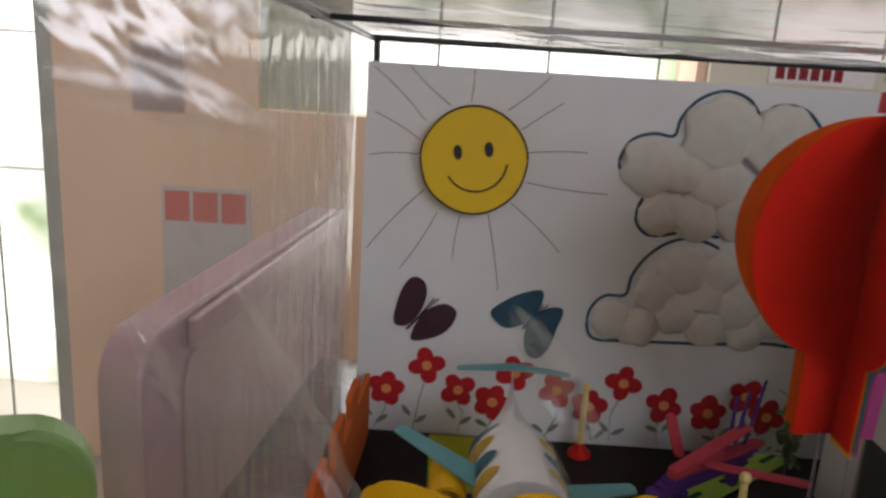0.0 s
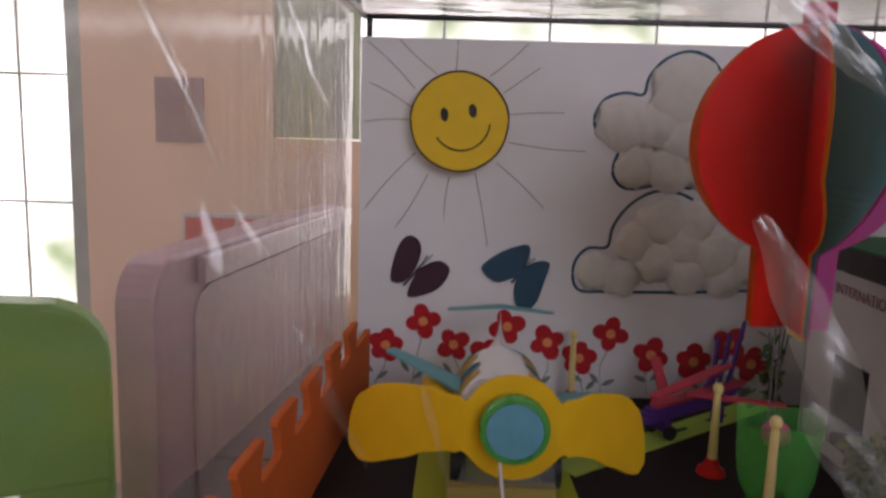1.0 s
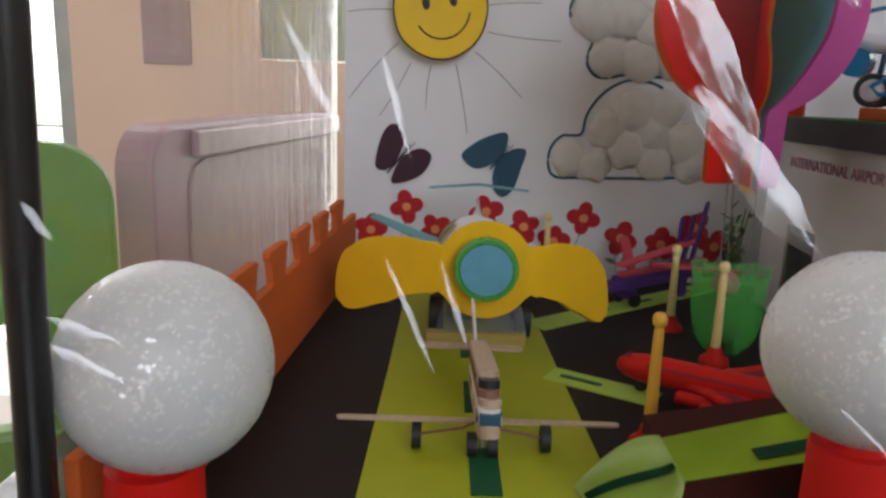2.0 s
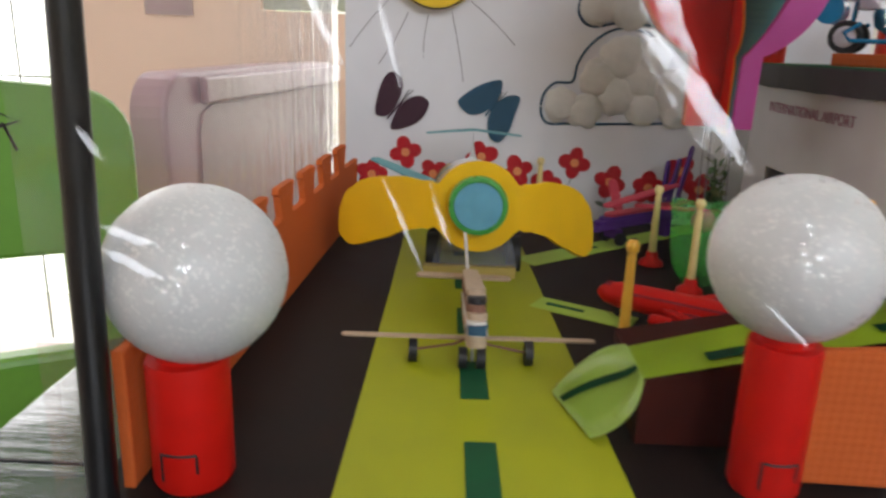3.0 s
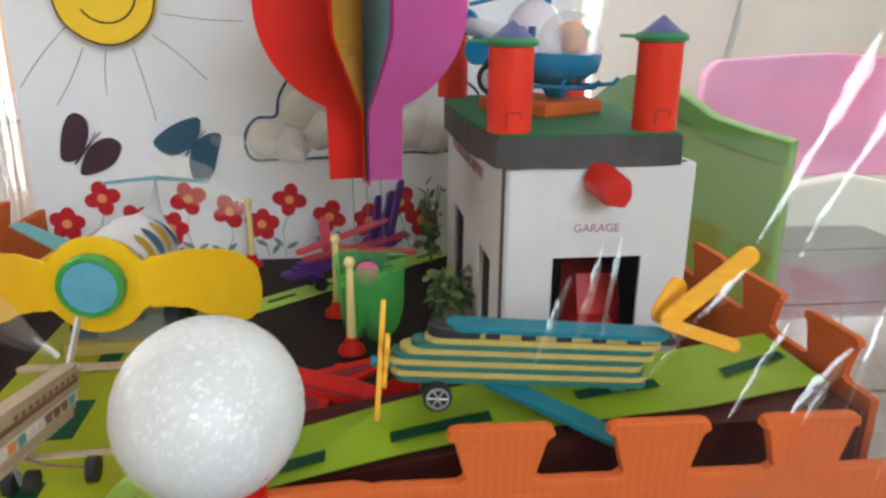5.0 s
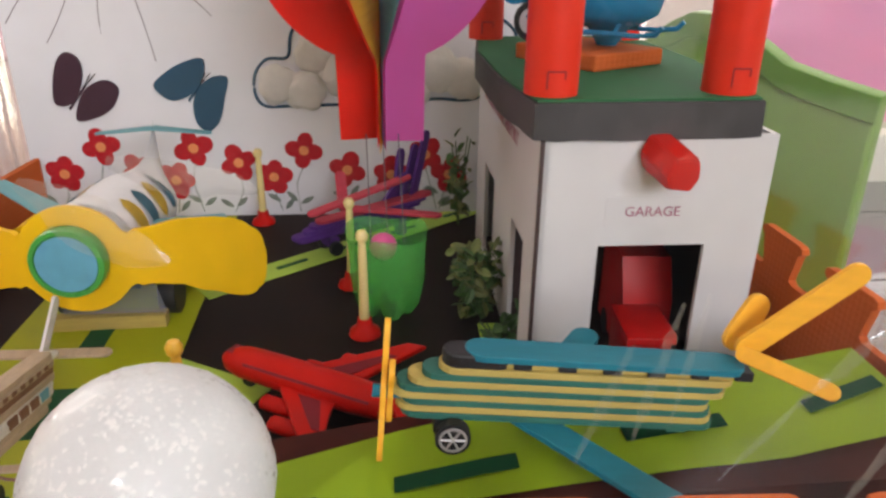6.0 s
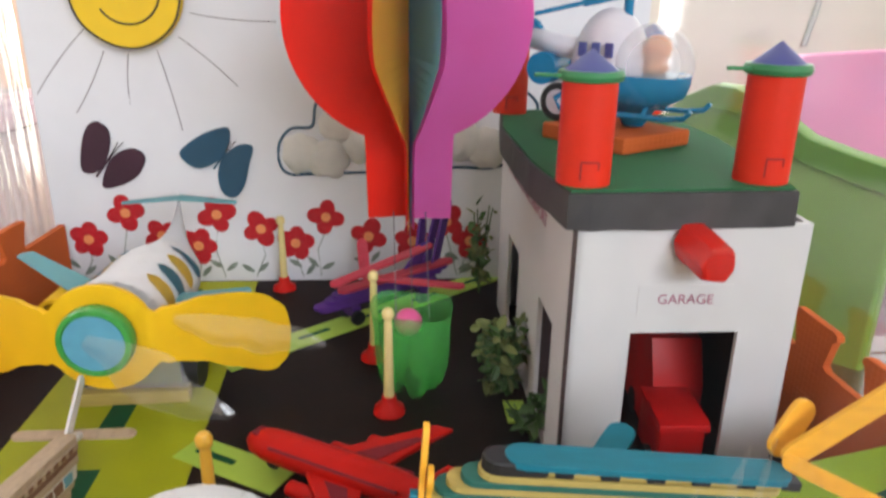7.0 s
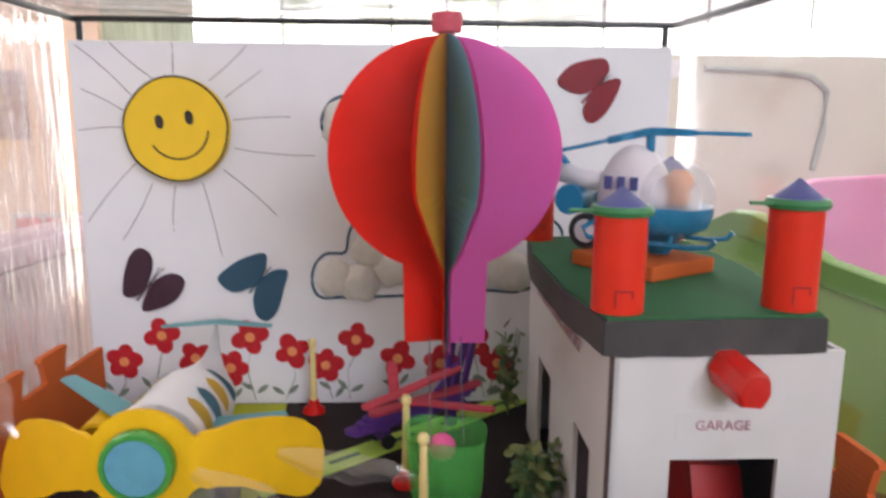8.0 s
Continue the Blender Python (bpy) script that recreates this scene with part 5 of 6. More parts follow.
# ---- the large yellow-nosed plane ----
def big_plane():
    ob = thing("paper_plane_model", (0.074, 0.372, 0.0), "large white paper plane with a yellow propeller on the runway", "model plane")
    # body: a wide soft tube, pinched behind into an upright edge that rises as the fin
    def section(s):
        """Half width, centre, half heights below and above, and pinch of the tube at s, 0 at the nose to 1 at the tail."""
        close = max(0.0, (s - 0.60) / 0.40)
        mid = 0.0640 - 0.011 * s
        low, high = 0.0275 * (1 - 0.30 * close ** 2), 0.0275 + (0.1085 - 0.0530 - 0.0275) * close ** 3.6
        return 0.0305 * (1 - 0.95 * close ** 1.7), mid, low, high, close

    def skin(s, a, out=0.0):
        w, mid, low, high, close = section(s)
        c, z = math.cos(a), math.sin(a)
        x = math.copysign(abs(c) ** (1 + (5.0 * close if z > 0 else 0.3 * close)), c) * (w + out)
        return Vector((-0.004 - 0.003 * s + 0.004 * close + x, 0.012 + 0.174 * s, mid + z * ((high if z > 0 else low) + out)))

    bm = B()
    rings = []
    for i in range(29):
        s = i / 28
        rings.append([bm.verts.new(skin(s, a, 0.0012 * noise.noise((math.cos(a) * 1.6, s * 7, math.sin(a) * 1.6 + 4))))
                      for a in (math.tau * k / 40 for k in range(40))])
    for lo, hi in zip(rings, rings[1:]):
        for k in range(40):
            bm.faces.new((lo[k], lo[(k + 1) % 40], hi[(k + 1) % 40], hi[k]))
    bm.faces.new(rings[0])
    bm.faces.new(rings[-1])
    crease(part("fuselage", bm, PAPER, ob, "white paper-wrapped tube pinched at the tail into a fin"), 60)
    lip = B()
    rows = [[lip.verts.new(skin(0.02 + 0.05 * q, a, 0.0012 + 0.0014 * noise.noise((math.cos(a) * 5, q * 3.0, math.sin(a) * 5)))) for a in (math.tau * k / 40 for k in range(40))] for q in range(3)]
    made = [lip.faces.new((p[k], p[(k + 1) % 40], r[(k + 1) % 40], r[k])) for p, r in zip(rows, rows[1:]) for k in range(40)]
    bmesh.ops.solidify(lip, geom=made, thickness=0.0004)
    part("paper_lip", lip, PAPER, ob, "crumpled folded paper edge")
    for s in (-1, 1):
        m = pose(-0.003, 0.182, 0.1020, 0, 6 * s, 0)
        part("tailplane", plate(B(), [(0, -0.008), (0.044 * s, -0.003), (0.046 * s, 0.001), (0.044 * s, 0.005), (0, 0.006)], 0.0012, m, 0.0002), TEAL, ob, "teal paper tailplane")
    # windows on the sides
    for side in (-1, 1):
        for i in range(4):
            mid_s = 0.245 + 0.128 * i
            wb = B()
            rows = []
            for j in range(9):
                t = -0.5 + j / 8
                half = 0.050 * math.sqrt(max(0.0, 1 - (2 * t) ** 2)) + 0.002
                a = radians(31 + 60 * t)
                a = a if side > 0 else math.pi - a
                rows.append([wb.verts.new(skin(ss, a, 0.0010)) for ss in (mid_s - half + 0.03 * t, mid_s + 0.03 * t, mid_s + half * 0.75 + 0.03 * t)])
            made = [wb.faces.new((p[k], q[k], q[k + 1], p[k + 1])) for p, q in zip(rows, rows[1:]) for k in range(2)]
            bmesh.ops.solidify(wb, geom=made, thickness=0.0003)
            part("window", wb, (PANE_YELLOW, PANE_TEAL)[i % 2], ob, "yellow paper window" if i % 2 == 0 else "teal paper window")
    # propeller: hub disc with two broad blades
    blade = [(0.031, 0.0175), (0.040, 0.0175), (0.054, 0.0205), (0.070, 0.0215), (0.083, 0.017), (0.090, 0.006), (0.091, -0.008), (0.087, -0.020), (0.078, -0.0265),
             (0.064, -0.0245), (0.050, -0.0195), (0.038, -0.0175), (0.031, -0.0185)]
    def edge(x, up):
        """Height of the propeller's outline at x: the round hub joined to the blades by soft shoulders."""
        pts = [p for p in blade[:6]] + [(0.0912, 0.0 - 0.004)] if up else [(0.0912, -0.004)] + [p for p in blade[6:]]
        pts = sorted(pts)
        ax = min(abs(x), 0.0911)
        side = pts[0][1]
        for (x0, z0), (x1, z1) in zip(pts, pts[1:]):
            if x0 <= ax <= x1:
                q = (ax - x0) / (x1 - x0)
                side = z0 + (z1 - z0) * q * q * (3 - 2 * q) if x1 < 0.08 else z0 + (z1 - z0) * (1 - math.sqrt(max(0.0, 1 - q * q)))
        disc = math.sqrt(max(0.0, 0.0335 ** 2 - ax * ax))
        disc = disc if up else -disc
        if ax < 0.024:
            return disc
        if ax > 0.042:
            return side
        q = (ax - 0.024) / 0.018
        return disc * (1 - q) ** 2 + side * (1 - (1 - q) ** 2) if abs(disc) > abs(side) * 0.2 else side

    pb = B()
    grid = []
    for i in range(81):
        x = 0.0911 * math.sin(math.pi / 2 * (-1 + i / 40))
        lo, hi = edge(x, False), edge(x, True)
        grid.append([pb.verts.new((x, 0, lo + (hi - lo) * q / 8)) for q in range(9)])
    made = [pb.faces.new((p[k], r[k], r[k + 1], p[k + 1])) for p, r in zip(grid, grid[1:]) for k in range(8)]
    bmesh.ops.remove_doubles(pb, verts=pb.verts, dist=1e-6)
    for v in pb.verts:
        reach = max(0.0, abs(v.co.x) - 0.028) / 0.063
        back, wide, droop = (0.068, 1.07, 0.029) if v.co.x > 0 else (0.050, 1.21, 0.019)
        v.co.y += back * reach ** 1.3 + 0.5 * v.co.z * min(1, reach)
        v.co.x *= 1 + (wide - 1) * min(1, reach)
        v.co.z -= droop * reach ** 2.0
    bmesh.ops.recalc_face_normals(pb, faces=pb.faces)
    bmesh.ops.solidify(pb, geom=list(pb.faces), thickness=0.0035)
    prop = crease(part("propeller", pb, YELLOW, ob, "yellow foam propeller", m=pose(0, 0.004, 0.0665)), 50)
    crease(part("cap", lathe(B(), [(0, 0), (0.0207, 0), (0.0214, 0.002), (0.0214, 0.0075), (0.0207, 0.0095), (0.0180, 0.0097), (0.0175, 0.0085), (0, 0.0085)], 44, pose(0, -0.0035, 0.0030, 90)), CAP_GREEN, prop, "green bottle cap"))
    part("cap_disc", lathe(B(), [(0, 0.0086), (0.0172, 0.0086), (0.0172, 0.0092), (0, 0.0092)], 40, pose(0, -0.0035, 0.0030, 90)), CAP_BLUE, prop, "light blue disc in the cap")
    # wings and engines
    for s, tip in ((-1, (-0.088, 0.103, 0.083)), (1, (0.071, 0.073, 0.066))):
        m = along((0.018 * s, 0.062, 0.064), tip)
        length = (Vector(tip) - Vector((0.018 * s, 0.062, 0.064))).length
        part("wing", plate(B(), [(0, -0.012), (length, -0.006), (length + 0.002, 0.001), (length, 0.006), (0, 0.011)], 0.0014, m, 0.0003), TEAL, ob, "teal paper wing")
        if s > 0:
            continue
        tb = lathe(B(), [(0.0095, 0), (0.0125, 0), (0.0125, 0.042), (0.0095, 0.042), (0.0095, 0)], 24, pose(0.052 * s, 0.058, 0.056, -90))
        crease(part("engine", tb, YELLOW, ob, "yellow paper tube engine"))
    # undercarriage
    box_ = B()
    plate(box_, [(-0.034, 0.0095), (0.034, 0.0095), (0.026, 0.044), (-0.026, 0.044)], 0.0008, pose(0, 0.044, 0) @ UPRIGHT)
    plate(box_, [(-0.034, 0.0095), (0.034, 0.0095), (0.026, 0.044), (-0.026, 0.044)], 0.0008, pose(0, 0.119, 0) @ UPRIGHT)
    part("clear_support", box_, SUPPORT, ob, "clear plastic support")
    for y, z in ((0.043, 0.0065), (0.118, 0.0065)):
        part("axle_stick", plate(B(), [(-0.041, -0.005), (0.033, -0.005), (0.033, 0.005), (-0.041, 0.005)], 0.009, pose(0, y, 0.0012, 0, 0, 3), 0.0006), PALE_STICK, ob, "yellow stick base")
    for x in (-0.034, 0.032):
        for y in (0.064, 0.108):
            crease(part("wheel", rod(B(), (x - 0.0055, y, 0.0155), (x + 0.0055, y, 0.0155), 0.0150, seg=22), BLACK_RUBBER, ob))


big_plane()


# ---- small plane of stacked sticks on the runway ----
def stick_plane():
    ob = thing("stick_plane", (0.0715, 0.238, 0.0011), "small plane of stacked pale craft sticks on the runway", "model plane", turn=1.1)
    layers = ((0.005, 0.116, RAW_WOOD), (0.001, 0.122, RAW_WOOD), (-0.001, 0.124, WHITE_STICK), (0.000, 0.126, WHITE_STICK), (0.004, 0.127, RAW_WOOD),
              (0.008, 0.128, BROWN_STICK), (0.014, 0.128, RAW_WOOD), (0.018, 0.128, RAW_WOOD))
    tilt = pose(0, -0.040, 0.0315, -12)
    for i, (y0, y1, mat) in enumerate(layers):
        out = [(-y, x) for x, y in stick_outline(y1 - y0, 0.0105)]
        part("stick", plate(B(), out, 0.0034 + 0.0001 * (i % 3), tilt @ pose(0.0003 * (-1) ** i, y0, 0.0036 * i), 0.0004), mat, ob, {0: "raw wood stick", 5: "brown stick"}.get(i, ""))
    part("cockpit", plate(B(), [(-y, x + 0.010) for x, y in stick_outline(0.022, 0.0098)], 0.0038, tilt @ pose(0, 0, 0.0216), 0.0008), BLACK_RUBBER, ob, "black cockpit block")
    for k in range(10):
        for side in (-1, 1):
            lo, hi = sorted((side * 0.0046, side * 0.0058))
            part("window_tile", box(B(), (lo, 0.036 + 0.0085 * k, 0.0222), (hi, 0.0405 + 0.0085 * k, 0.0245), tilt), BROWN_STICK, ob, "dark deck window")
    for k, mat in enumerate((SLATE, WHITE_STICK, PETAL_EYE, TEAL, WHITE_STICK, WHITE_STICK, BROWN_STICK, BROWN_STICK, BROWN_STICK, CAP_BLUE)):
        for side in (-1, 1):
            lo, hi = sorted((side * 0.0046, side * 0.0057))
            part("window_tile", box(B(), (lo, 0.005 + 0.0112 * k, 0.0076), (hi, 0.0138 + 0.0112 * k, 0.0128), tilt), mat, ob)
    part("nose_window", box(B(), (-0.0046, -0.0018, 0.0078), (0.0046, 0.004, 0.0126), tilt), SLATE, ob, "dark blue nose window")
    part("nose_leg", tube(B(), [(0, 0.007, 0.005), (0, 0.000, 0.0255)], 0.0012), RIM_GREY, ob)
    part("wing", plate(B(), stick_outline(0.148, 0.0050), 0.0010, along((-0.0755, 0.012, 0.0160), (0.0725, 0.020, 0.0130)), 0.0002), RAW_WOOD, ob, "long pale stick wing")
    part("tail_wing", plate(B(), stick_outline(0.066, 0.0085), 0.0017, along((-0.037, 0.103, 0.0235), (0.030, 0.105, 0.0215)), 0.0003), RAW_WOOD, ob)
    part("tail_link", plate(B(), stick_outline(0.030, 0.008), 0.0018, along((0, 0.070, 0.0325), (0, 0.106, 0.0250)), 0.0003), WHITE_STICK, ob)
    part("tail_stick", plate(B(), stick_outline(0.058, 0.0068), 0.0017, along((-0.0015, 0.074, 0.0200), (-0.0045, 0.124, 0.0490), (1, 0, 0)), 0.0003), WHITE_STICK, ob, "upright pale tail stick")
    for x in (-0.034, 0.033):
        crease(part("wheel", rod(B(), (x - 0.0024, 0.014, 0.0072), (x + 0.0024, 0.014, 0.0072), 0.0072, seg=22), BLACK_RUBBER, ob))
        part("wheel_arm", tube(B(), [(0, 0.012, 0.0180), (x * 0.3, 0.013, 0.0120), (x, 0.014, 0.0072)], 0.0008), BROWN_STICK, ob)
    for x in (-0.0052, 0.0052):
        crease(part("nose_wheel", rod(B(), (x - 0.0026, 0.007, 0.0062), (x + 0.0026, 0.007, 0.0062), 0.0062, seg=20), BLACK_RUBBER, ob))


stick_plane()


# ---- teal and yellow stick plane on the raised road ----
def teal_plane():
    ob = thing("stick_plane", (0.262, 0.2015, 0.0), "teal and yellow stick plane with a yellow propeller", "model plane", turn=1)
    ob.matrix_basis = pose(0.2590, 0.2035, 0.0905, 0, 4.2, -2.0) @ pose(0, 0, -0.0865)
    layers = ((0.002, 0.122, 0.0755, TEAL_DARK), (0.000, 0.121, 0.0785, PALE_STICK), (0.002, 0.120, 0.0812, TEAL_DARK), (-0.002, 0.119, 0.0840, PALE_STICK), (0.000, 0.119, 0.0868, TEAL_DARK),
              (0.004, 0.124, 0.0895, PALE_STICK), (0.009, 0.123, 0.0922, TEAL_DARK), (0.015, 0.126, 0.0949, PALE_STICK))
    for x0, x1, z, mat in layers:
        part("stick", plate(B(), [(x + x0, y) for x, y in stick_outline(x1 - x0, 0.0125)], 0.0025, pose(0, 0, z), 0.0003), mat, ob)
    for k in range(6):
        part("window_block", box(B(), (0.042 + 0.0165 * k, -0.0055, 0.0977), (0.0485 + 0.0165 * k, 0.0055, 0.1012)), BLACK_RUBBER, ob, "black window block")
    part("window_band", box(B(), (0.026, -0.0045, 0.0976), (0.131, 0.0045, 0.1009)), PALE_STICK, ob)
    part("cockpit", plate(B(), [(x + 0.016, y) for x, y in stick_outline(0.026, 0.0115)], 0.0052, pose(0, 0, 0.0976), 0.001), BLACK_RUBBER, ob, "black cockpit block")
    part("top_stick", plate(B(), [(x + 0.024, y) for x, y in stick_outline(0.105, 0.0135)], 0.0026, pose(0, 0, 0.1013, 0, 0.6), 0.0004), TEAL_STICK, ob, "teal top stick")
    part("wing", plate(B(), stick_outline(0.084, 0.0125), 0.0022, along((0.041, 0.008, 0.0735), (0.099, -0.050, 0.0720)), 0.0003), TEAL_STICK, ob, "teal stick wing")
    part("wing", plate(B(), stick_outline(0.066, 0.0125), 0.0022, along((0.050, 0.002, 0.0732), (0.084, 0.052, 0.0800)), 0.0003), TEAL_STICK, ob, "teal stick wing")
    for a, b, wide in (((0.126, 0.002, 0.106), (0.162, -0.002, 0.1455), 0.0092), ((0.125, 0.008, 0.104), (0.137, 0.014, 0.1245), 0.0105), ((0.126, 0.001, 0.1065), (0.149, -0.028, 0.1080), 0.0060)):
        part("tail_stick", plate(B(), stick_outline((Vector(b) - Vector(a)).length, wide), 0.0022, along(a, b, (0.25, -1, 0.3)), 0.0003), YELLOW_STICK, ob, "yellow tail stick")
    blade = smooth_outline([(-0.004, -0.0015), (0, -0.0036), (0.008, -0.0028), (0.018, -0.0044), (0.0255, -0.003), (0.027, 0), (0.0255, 0.003), (0.018, 0.0044), (0.008, 0.0028), (0, 0.0036), (-0.004, 0.0015)], 3)
    for a, dx, size in ((80, 0.0, 1.05), (260, 0.0, 1.05), (100, 0.0026, 0.52), (280, 0.0026, 0.52)):
        m = pose(-0.0055 + dx, 0, 0.0825) @ Matrix(((0, 0, 1, 0), (1, 0, 0, 0), (0, 1, 0, 0), (0, 0, 0, 1))) @ pose(0, 0, 0, 0, 0, a) @ Matrix.Diagonal((size, 1, 1, 1))
        part("propeller_blade", plate(B(), blade, 0.0022, m, 0.0003), YELLOW_STICK, ob, "yellow propeller blade")
    crease(part("propeller_hub", rod(B(), (-0.0085, 0, 0.0825), (0.002, 0, 0.0825), 0.0026, seg=14), TEAL_STICK, ob))
    for y in (-0.0095, 0.0095):
        wheel = crease(part("wheel", rod(B(), (0.022, y - 0.0022, 0.0705), (0.022, y + 0.0022, 0.0705), 0.0066, seg=26), BLACK_RUBBER, ob))
        s = -1 if y < 0 else 1
        rim_ = lathe(B(), [(0.0044, 0), (0.0053, 0), (0.0053, 0.0006), (0.0044, 0.0006), (0.0044, 0)], 24, pose(0.022, y + 0.0022 * s, 0.0705, -90 * s))
        for k in range(6):
            a = math.tau * k / 6
            tube(rim_, [(0.022, y + 0.0025 * s, 0.0705), (0.022 + 0.0044 * math.cos(a), y + 0.0025 * s, 0.0705 + 0.0044 * math.sin(a))], 0.00045)
        part("rim", rim_, RIM_GREY, wheel, "grey spoked rim")
    part("axle", rod(B(), (0.022, -0.0095, 0.0705), (0.022, 0.0095, 0.0705), 0.0012, seg=10), RIM_GREY, ob)
    part("wheel_block", box(B(), (0.015, -0.005, 0.0680), (0.023, 0.005, 0.0757), bevel=0.0005), BLACK_RUBBER, ob)
    part("rear_prop", box(B(), (0.104, -0.004, 0.0725), (0.112, 0.004, 0.0757), bevel=0.0005), TEAL_DARK, ob)


teal_plane()


# ---- red plastic toy plane ----
def red_plane():
    ob = tagged(new("toy_plane"), "red plastic toy airliner standing on the black floor", "toy plane")
    ob.matrix_basis = along((0.160, 0.347, 0.0012), (0.260, 0.289, 0.0012)) @ Matrix.Diagonal((1.2, 1.1, 0.95, 1))
    body = lathe(B(), [(0, 0.0), (0.0036, 0.0012), (0.0072, 0.005), (0.0093, 0.013), (0.0098, 0.03), (0.0098, 0.075), (0.0080, 0.092), (0.0048, 0.106), (0.0018, 0.114), (0, 0.115)], 28, pose(0, 0, 0.0165, 0, 90))
    crease(part("fuselage", body, RED_PLASTIC, ob), 50)
    for s in (-1, 1):
        part("window_line", box(B(), (0.018, -0.0006, -0.0008), (0.086, 0.0006, 0.0008), pose(0, 0.0082 * s, 0.0217, 40 * s)), WINE, ob, "dark window line")
    part("cockpit_window", box(B(), (0.0050, -0.004, 0.0232), (0.0085, 0.004, 0.0244), bevel=0.0004), WINE, ob)
    for s in (-1, 1):
        lift = pose(0, 0, 0.0125, 9 * s)
        wing = [(0.036, 0.006 * s), (0.078, 0.049 * s), (0.087, 0.050 * s), (0.074, 0.022 * s), (0.068, 0.006 * s)]
        blade = part("wing", plate(B(), wing if s > 0 else wing[::-1], 0.0028, lift, 0.0008), RED_PLASTIC, ob)
        flap = [(0.052, 0.013 * s), (0.074, 0.036 * s), (0.078, 0.036 * s), (0.064, 0.013 * s)]
        part("flap", plate(B(), flap if s > 0 else flap[::-1], 0.0006, lift @ pose(0, 0, 0.0027)), WINE, blade, "dark sunken flap")
        tail = [(0.096, 0.003 * s), (0.110, 0.021 * s), (0.117, 0.021 * s), (0.112, 0.003 * s)]
        part("tailplane", plate(B(), tail if s > 0 else tail[::-1], 0.0022, pose(0, 0, 0.0185), 0.0005), RED_PLASTIC, ob)
        for x, y in ((0.036, 0.018), (0.050, 0.031)):
            eng = lathe(B(), [(0.0026, 0.002), (0.0032, 0), (0.0042, 0.001), (0.0044, 0.006), (0.0040, 0.015), (0.0026, 0.019), (0, 0.019)], 18, pose(x, y * s, 0.0105 + 0.1 * (y - 0.018), 0, 90))
            crease(part("engine", eng, RED_PLASTIC, ob))
        crease(part("wheel", rod(B(), (0.058, 0.009 * s - 0.0015, 0.004), (0.058, 0.009 * s + 0.0015, 0.004), 0.004, seg=16), BLACK_RUBBER, ob))
        part("wheel_leg", rod(B(), (0.058, 0.009 * s, 0.004), (0.058, 0.0070 * s, 0.0145), 0.001, seg=8), RED_PLASTIC, ob)
    part("fin", plate(B(), [(0.090, 0.022), (0.106, 0.041), (0.116, 0.041), (0.113, 0.018)], 0.0022, pose(0, 0.0011, 0) @ UPRIGHT, 0.0005), RED_PLASTIC, ob)
    crease(part("nose_wheel", rod(B(), (0.014, -0.0012, 0.0035), (0.014, 0.0012, 0.0035), 0.0035, seg=16), BLACK_RUBBER, ob))
    part("nose_leg", rod(B(), (0.014, 0, 0.0035), (0.014, 0, 0.0115), 0.001, seg=8), RED_PLASTIC, ob)


red_plane()


# ---- purple and red stick plane near the board ----
def purple_plane():
    ob = tagged(new("stick_plane"), "purple and red craft stick plane by the flowers", "model plane")
    ob.matrix_basis = along((0.186, 0.520, 0.0012), (0.292, 0.588, 0.0012))
    for i, (x0, z, mat) in enumerate(((-0.004, 0.015, PURPLE), (-0.008, 0.018, PURPLE), (0.002, 0.021, PURPLE), (0.008, 0.024, PURPLE), (0.014, 0.027, PINKRED))):
        part("stick", plate(B(), [(x + x0, y) for x, y in stick_outline(0.115, 0.012)], 0.0026, pose(0, 0, z, 0, -2), 0.0003), mat, ob)
    here = ob.matrix_basis.inverted()
    for a, b, wide in (((0.1935, 0.514, 0.0400), (0.2760, 0.577, 0.0520), 0.0105), ((0.225, 0.534, 0.0385), (0.299, 0.510, 0.0395), 0.0095), ((0.2180, 0.566, 0.0250), (0.2140, 0.594, 0.0520), 0.0095)):
        part("wing", plate(B(), stick_outline((Vector(b) - Vector(a)).length, wide), 0.0024, along(here @ Vector(a), here @ Vector(b)), 0.0003), PINKRED, ob, "red stick wing")
    for a, b in (((0.276, 0.584, 0.024), (0.2905, 0.592, 0.090)), ((0.268, 0.582, 0.026), (0.281, 0.598, 0.076)), ((0.262, 0.580, 0.026), (0.268, 0.592, 0.074)), ((0.250, 0.572, 0.026), (0.272, 0.578, 0.056))):
        part("tail_stick", plate(B(), stick_outline((Vector(b) - Vector(a)).length, 0.0125), 0.0022, along(here @ Vector(a), here @ Vector(b), (0.5, -1, 0)), 0.0003), PURPLE, ob, "purple tail stick")
    for y in (-0.010, 0.010):
        crease(part("wheel", rod(B(), (0.026, y - 0.002, 0.006), (0.026, y + 0.002, 0.006), 0.006, seg=18), BLACK_RUBBER, ob))
    part("wheel_block", box(B(), (0.022, -0.008, 0.006), (0.030, 0.008, 0.0152)), PURPLE, ob)
    part("tail_block", box(B(), (0.092, -0.004, 0.0), (0.100, 0.004, 0.0182)), PURPLE, ob)


purple_plane()


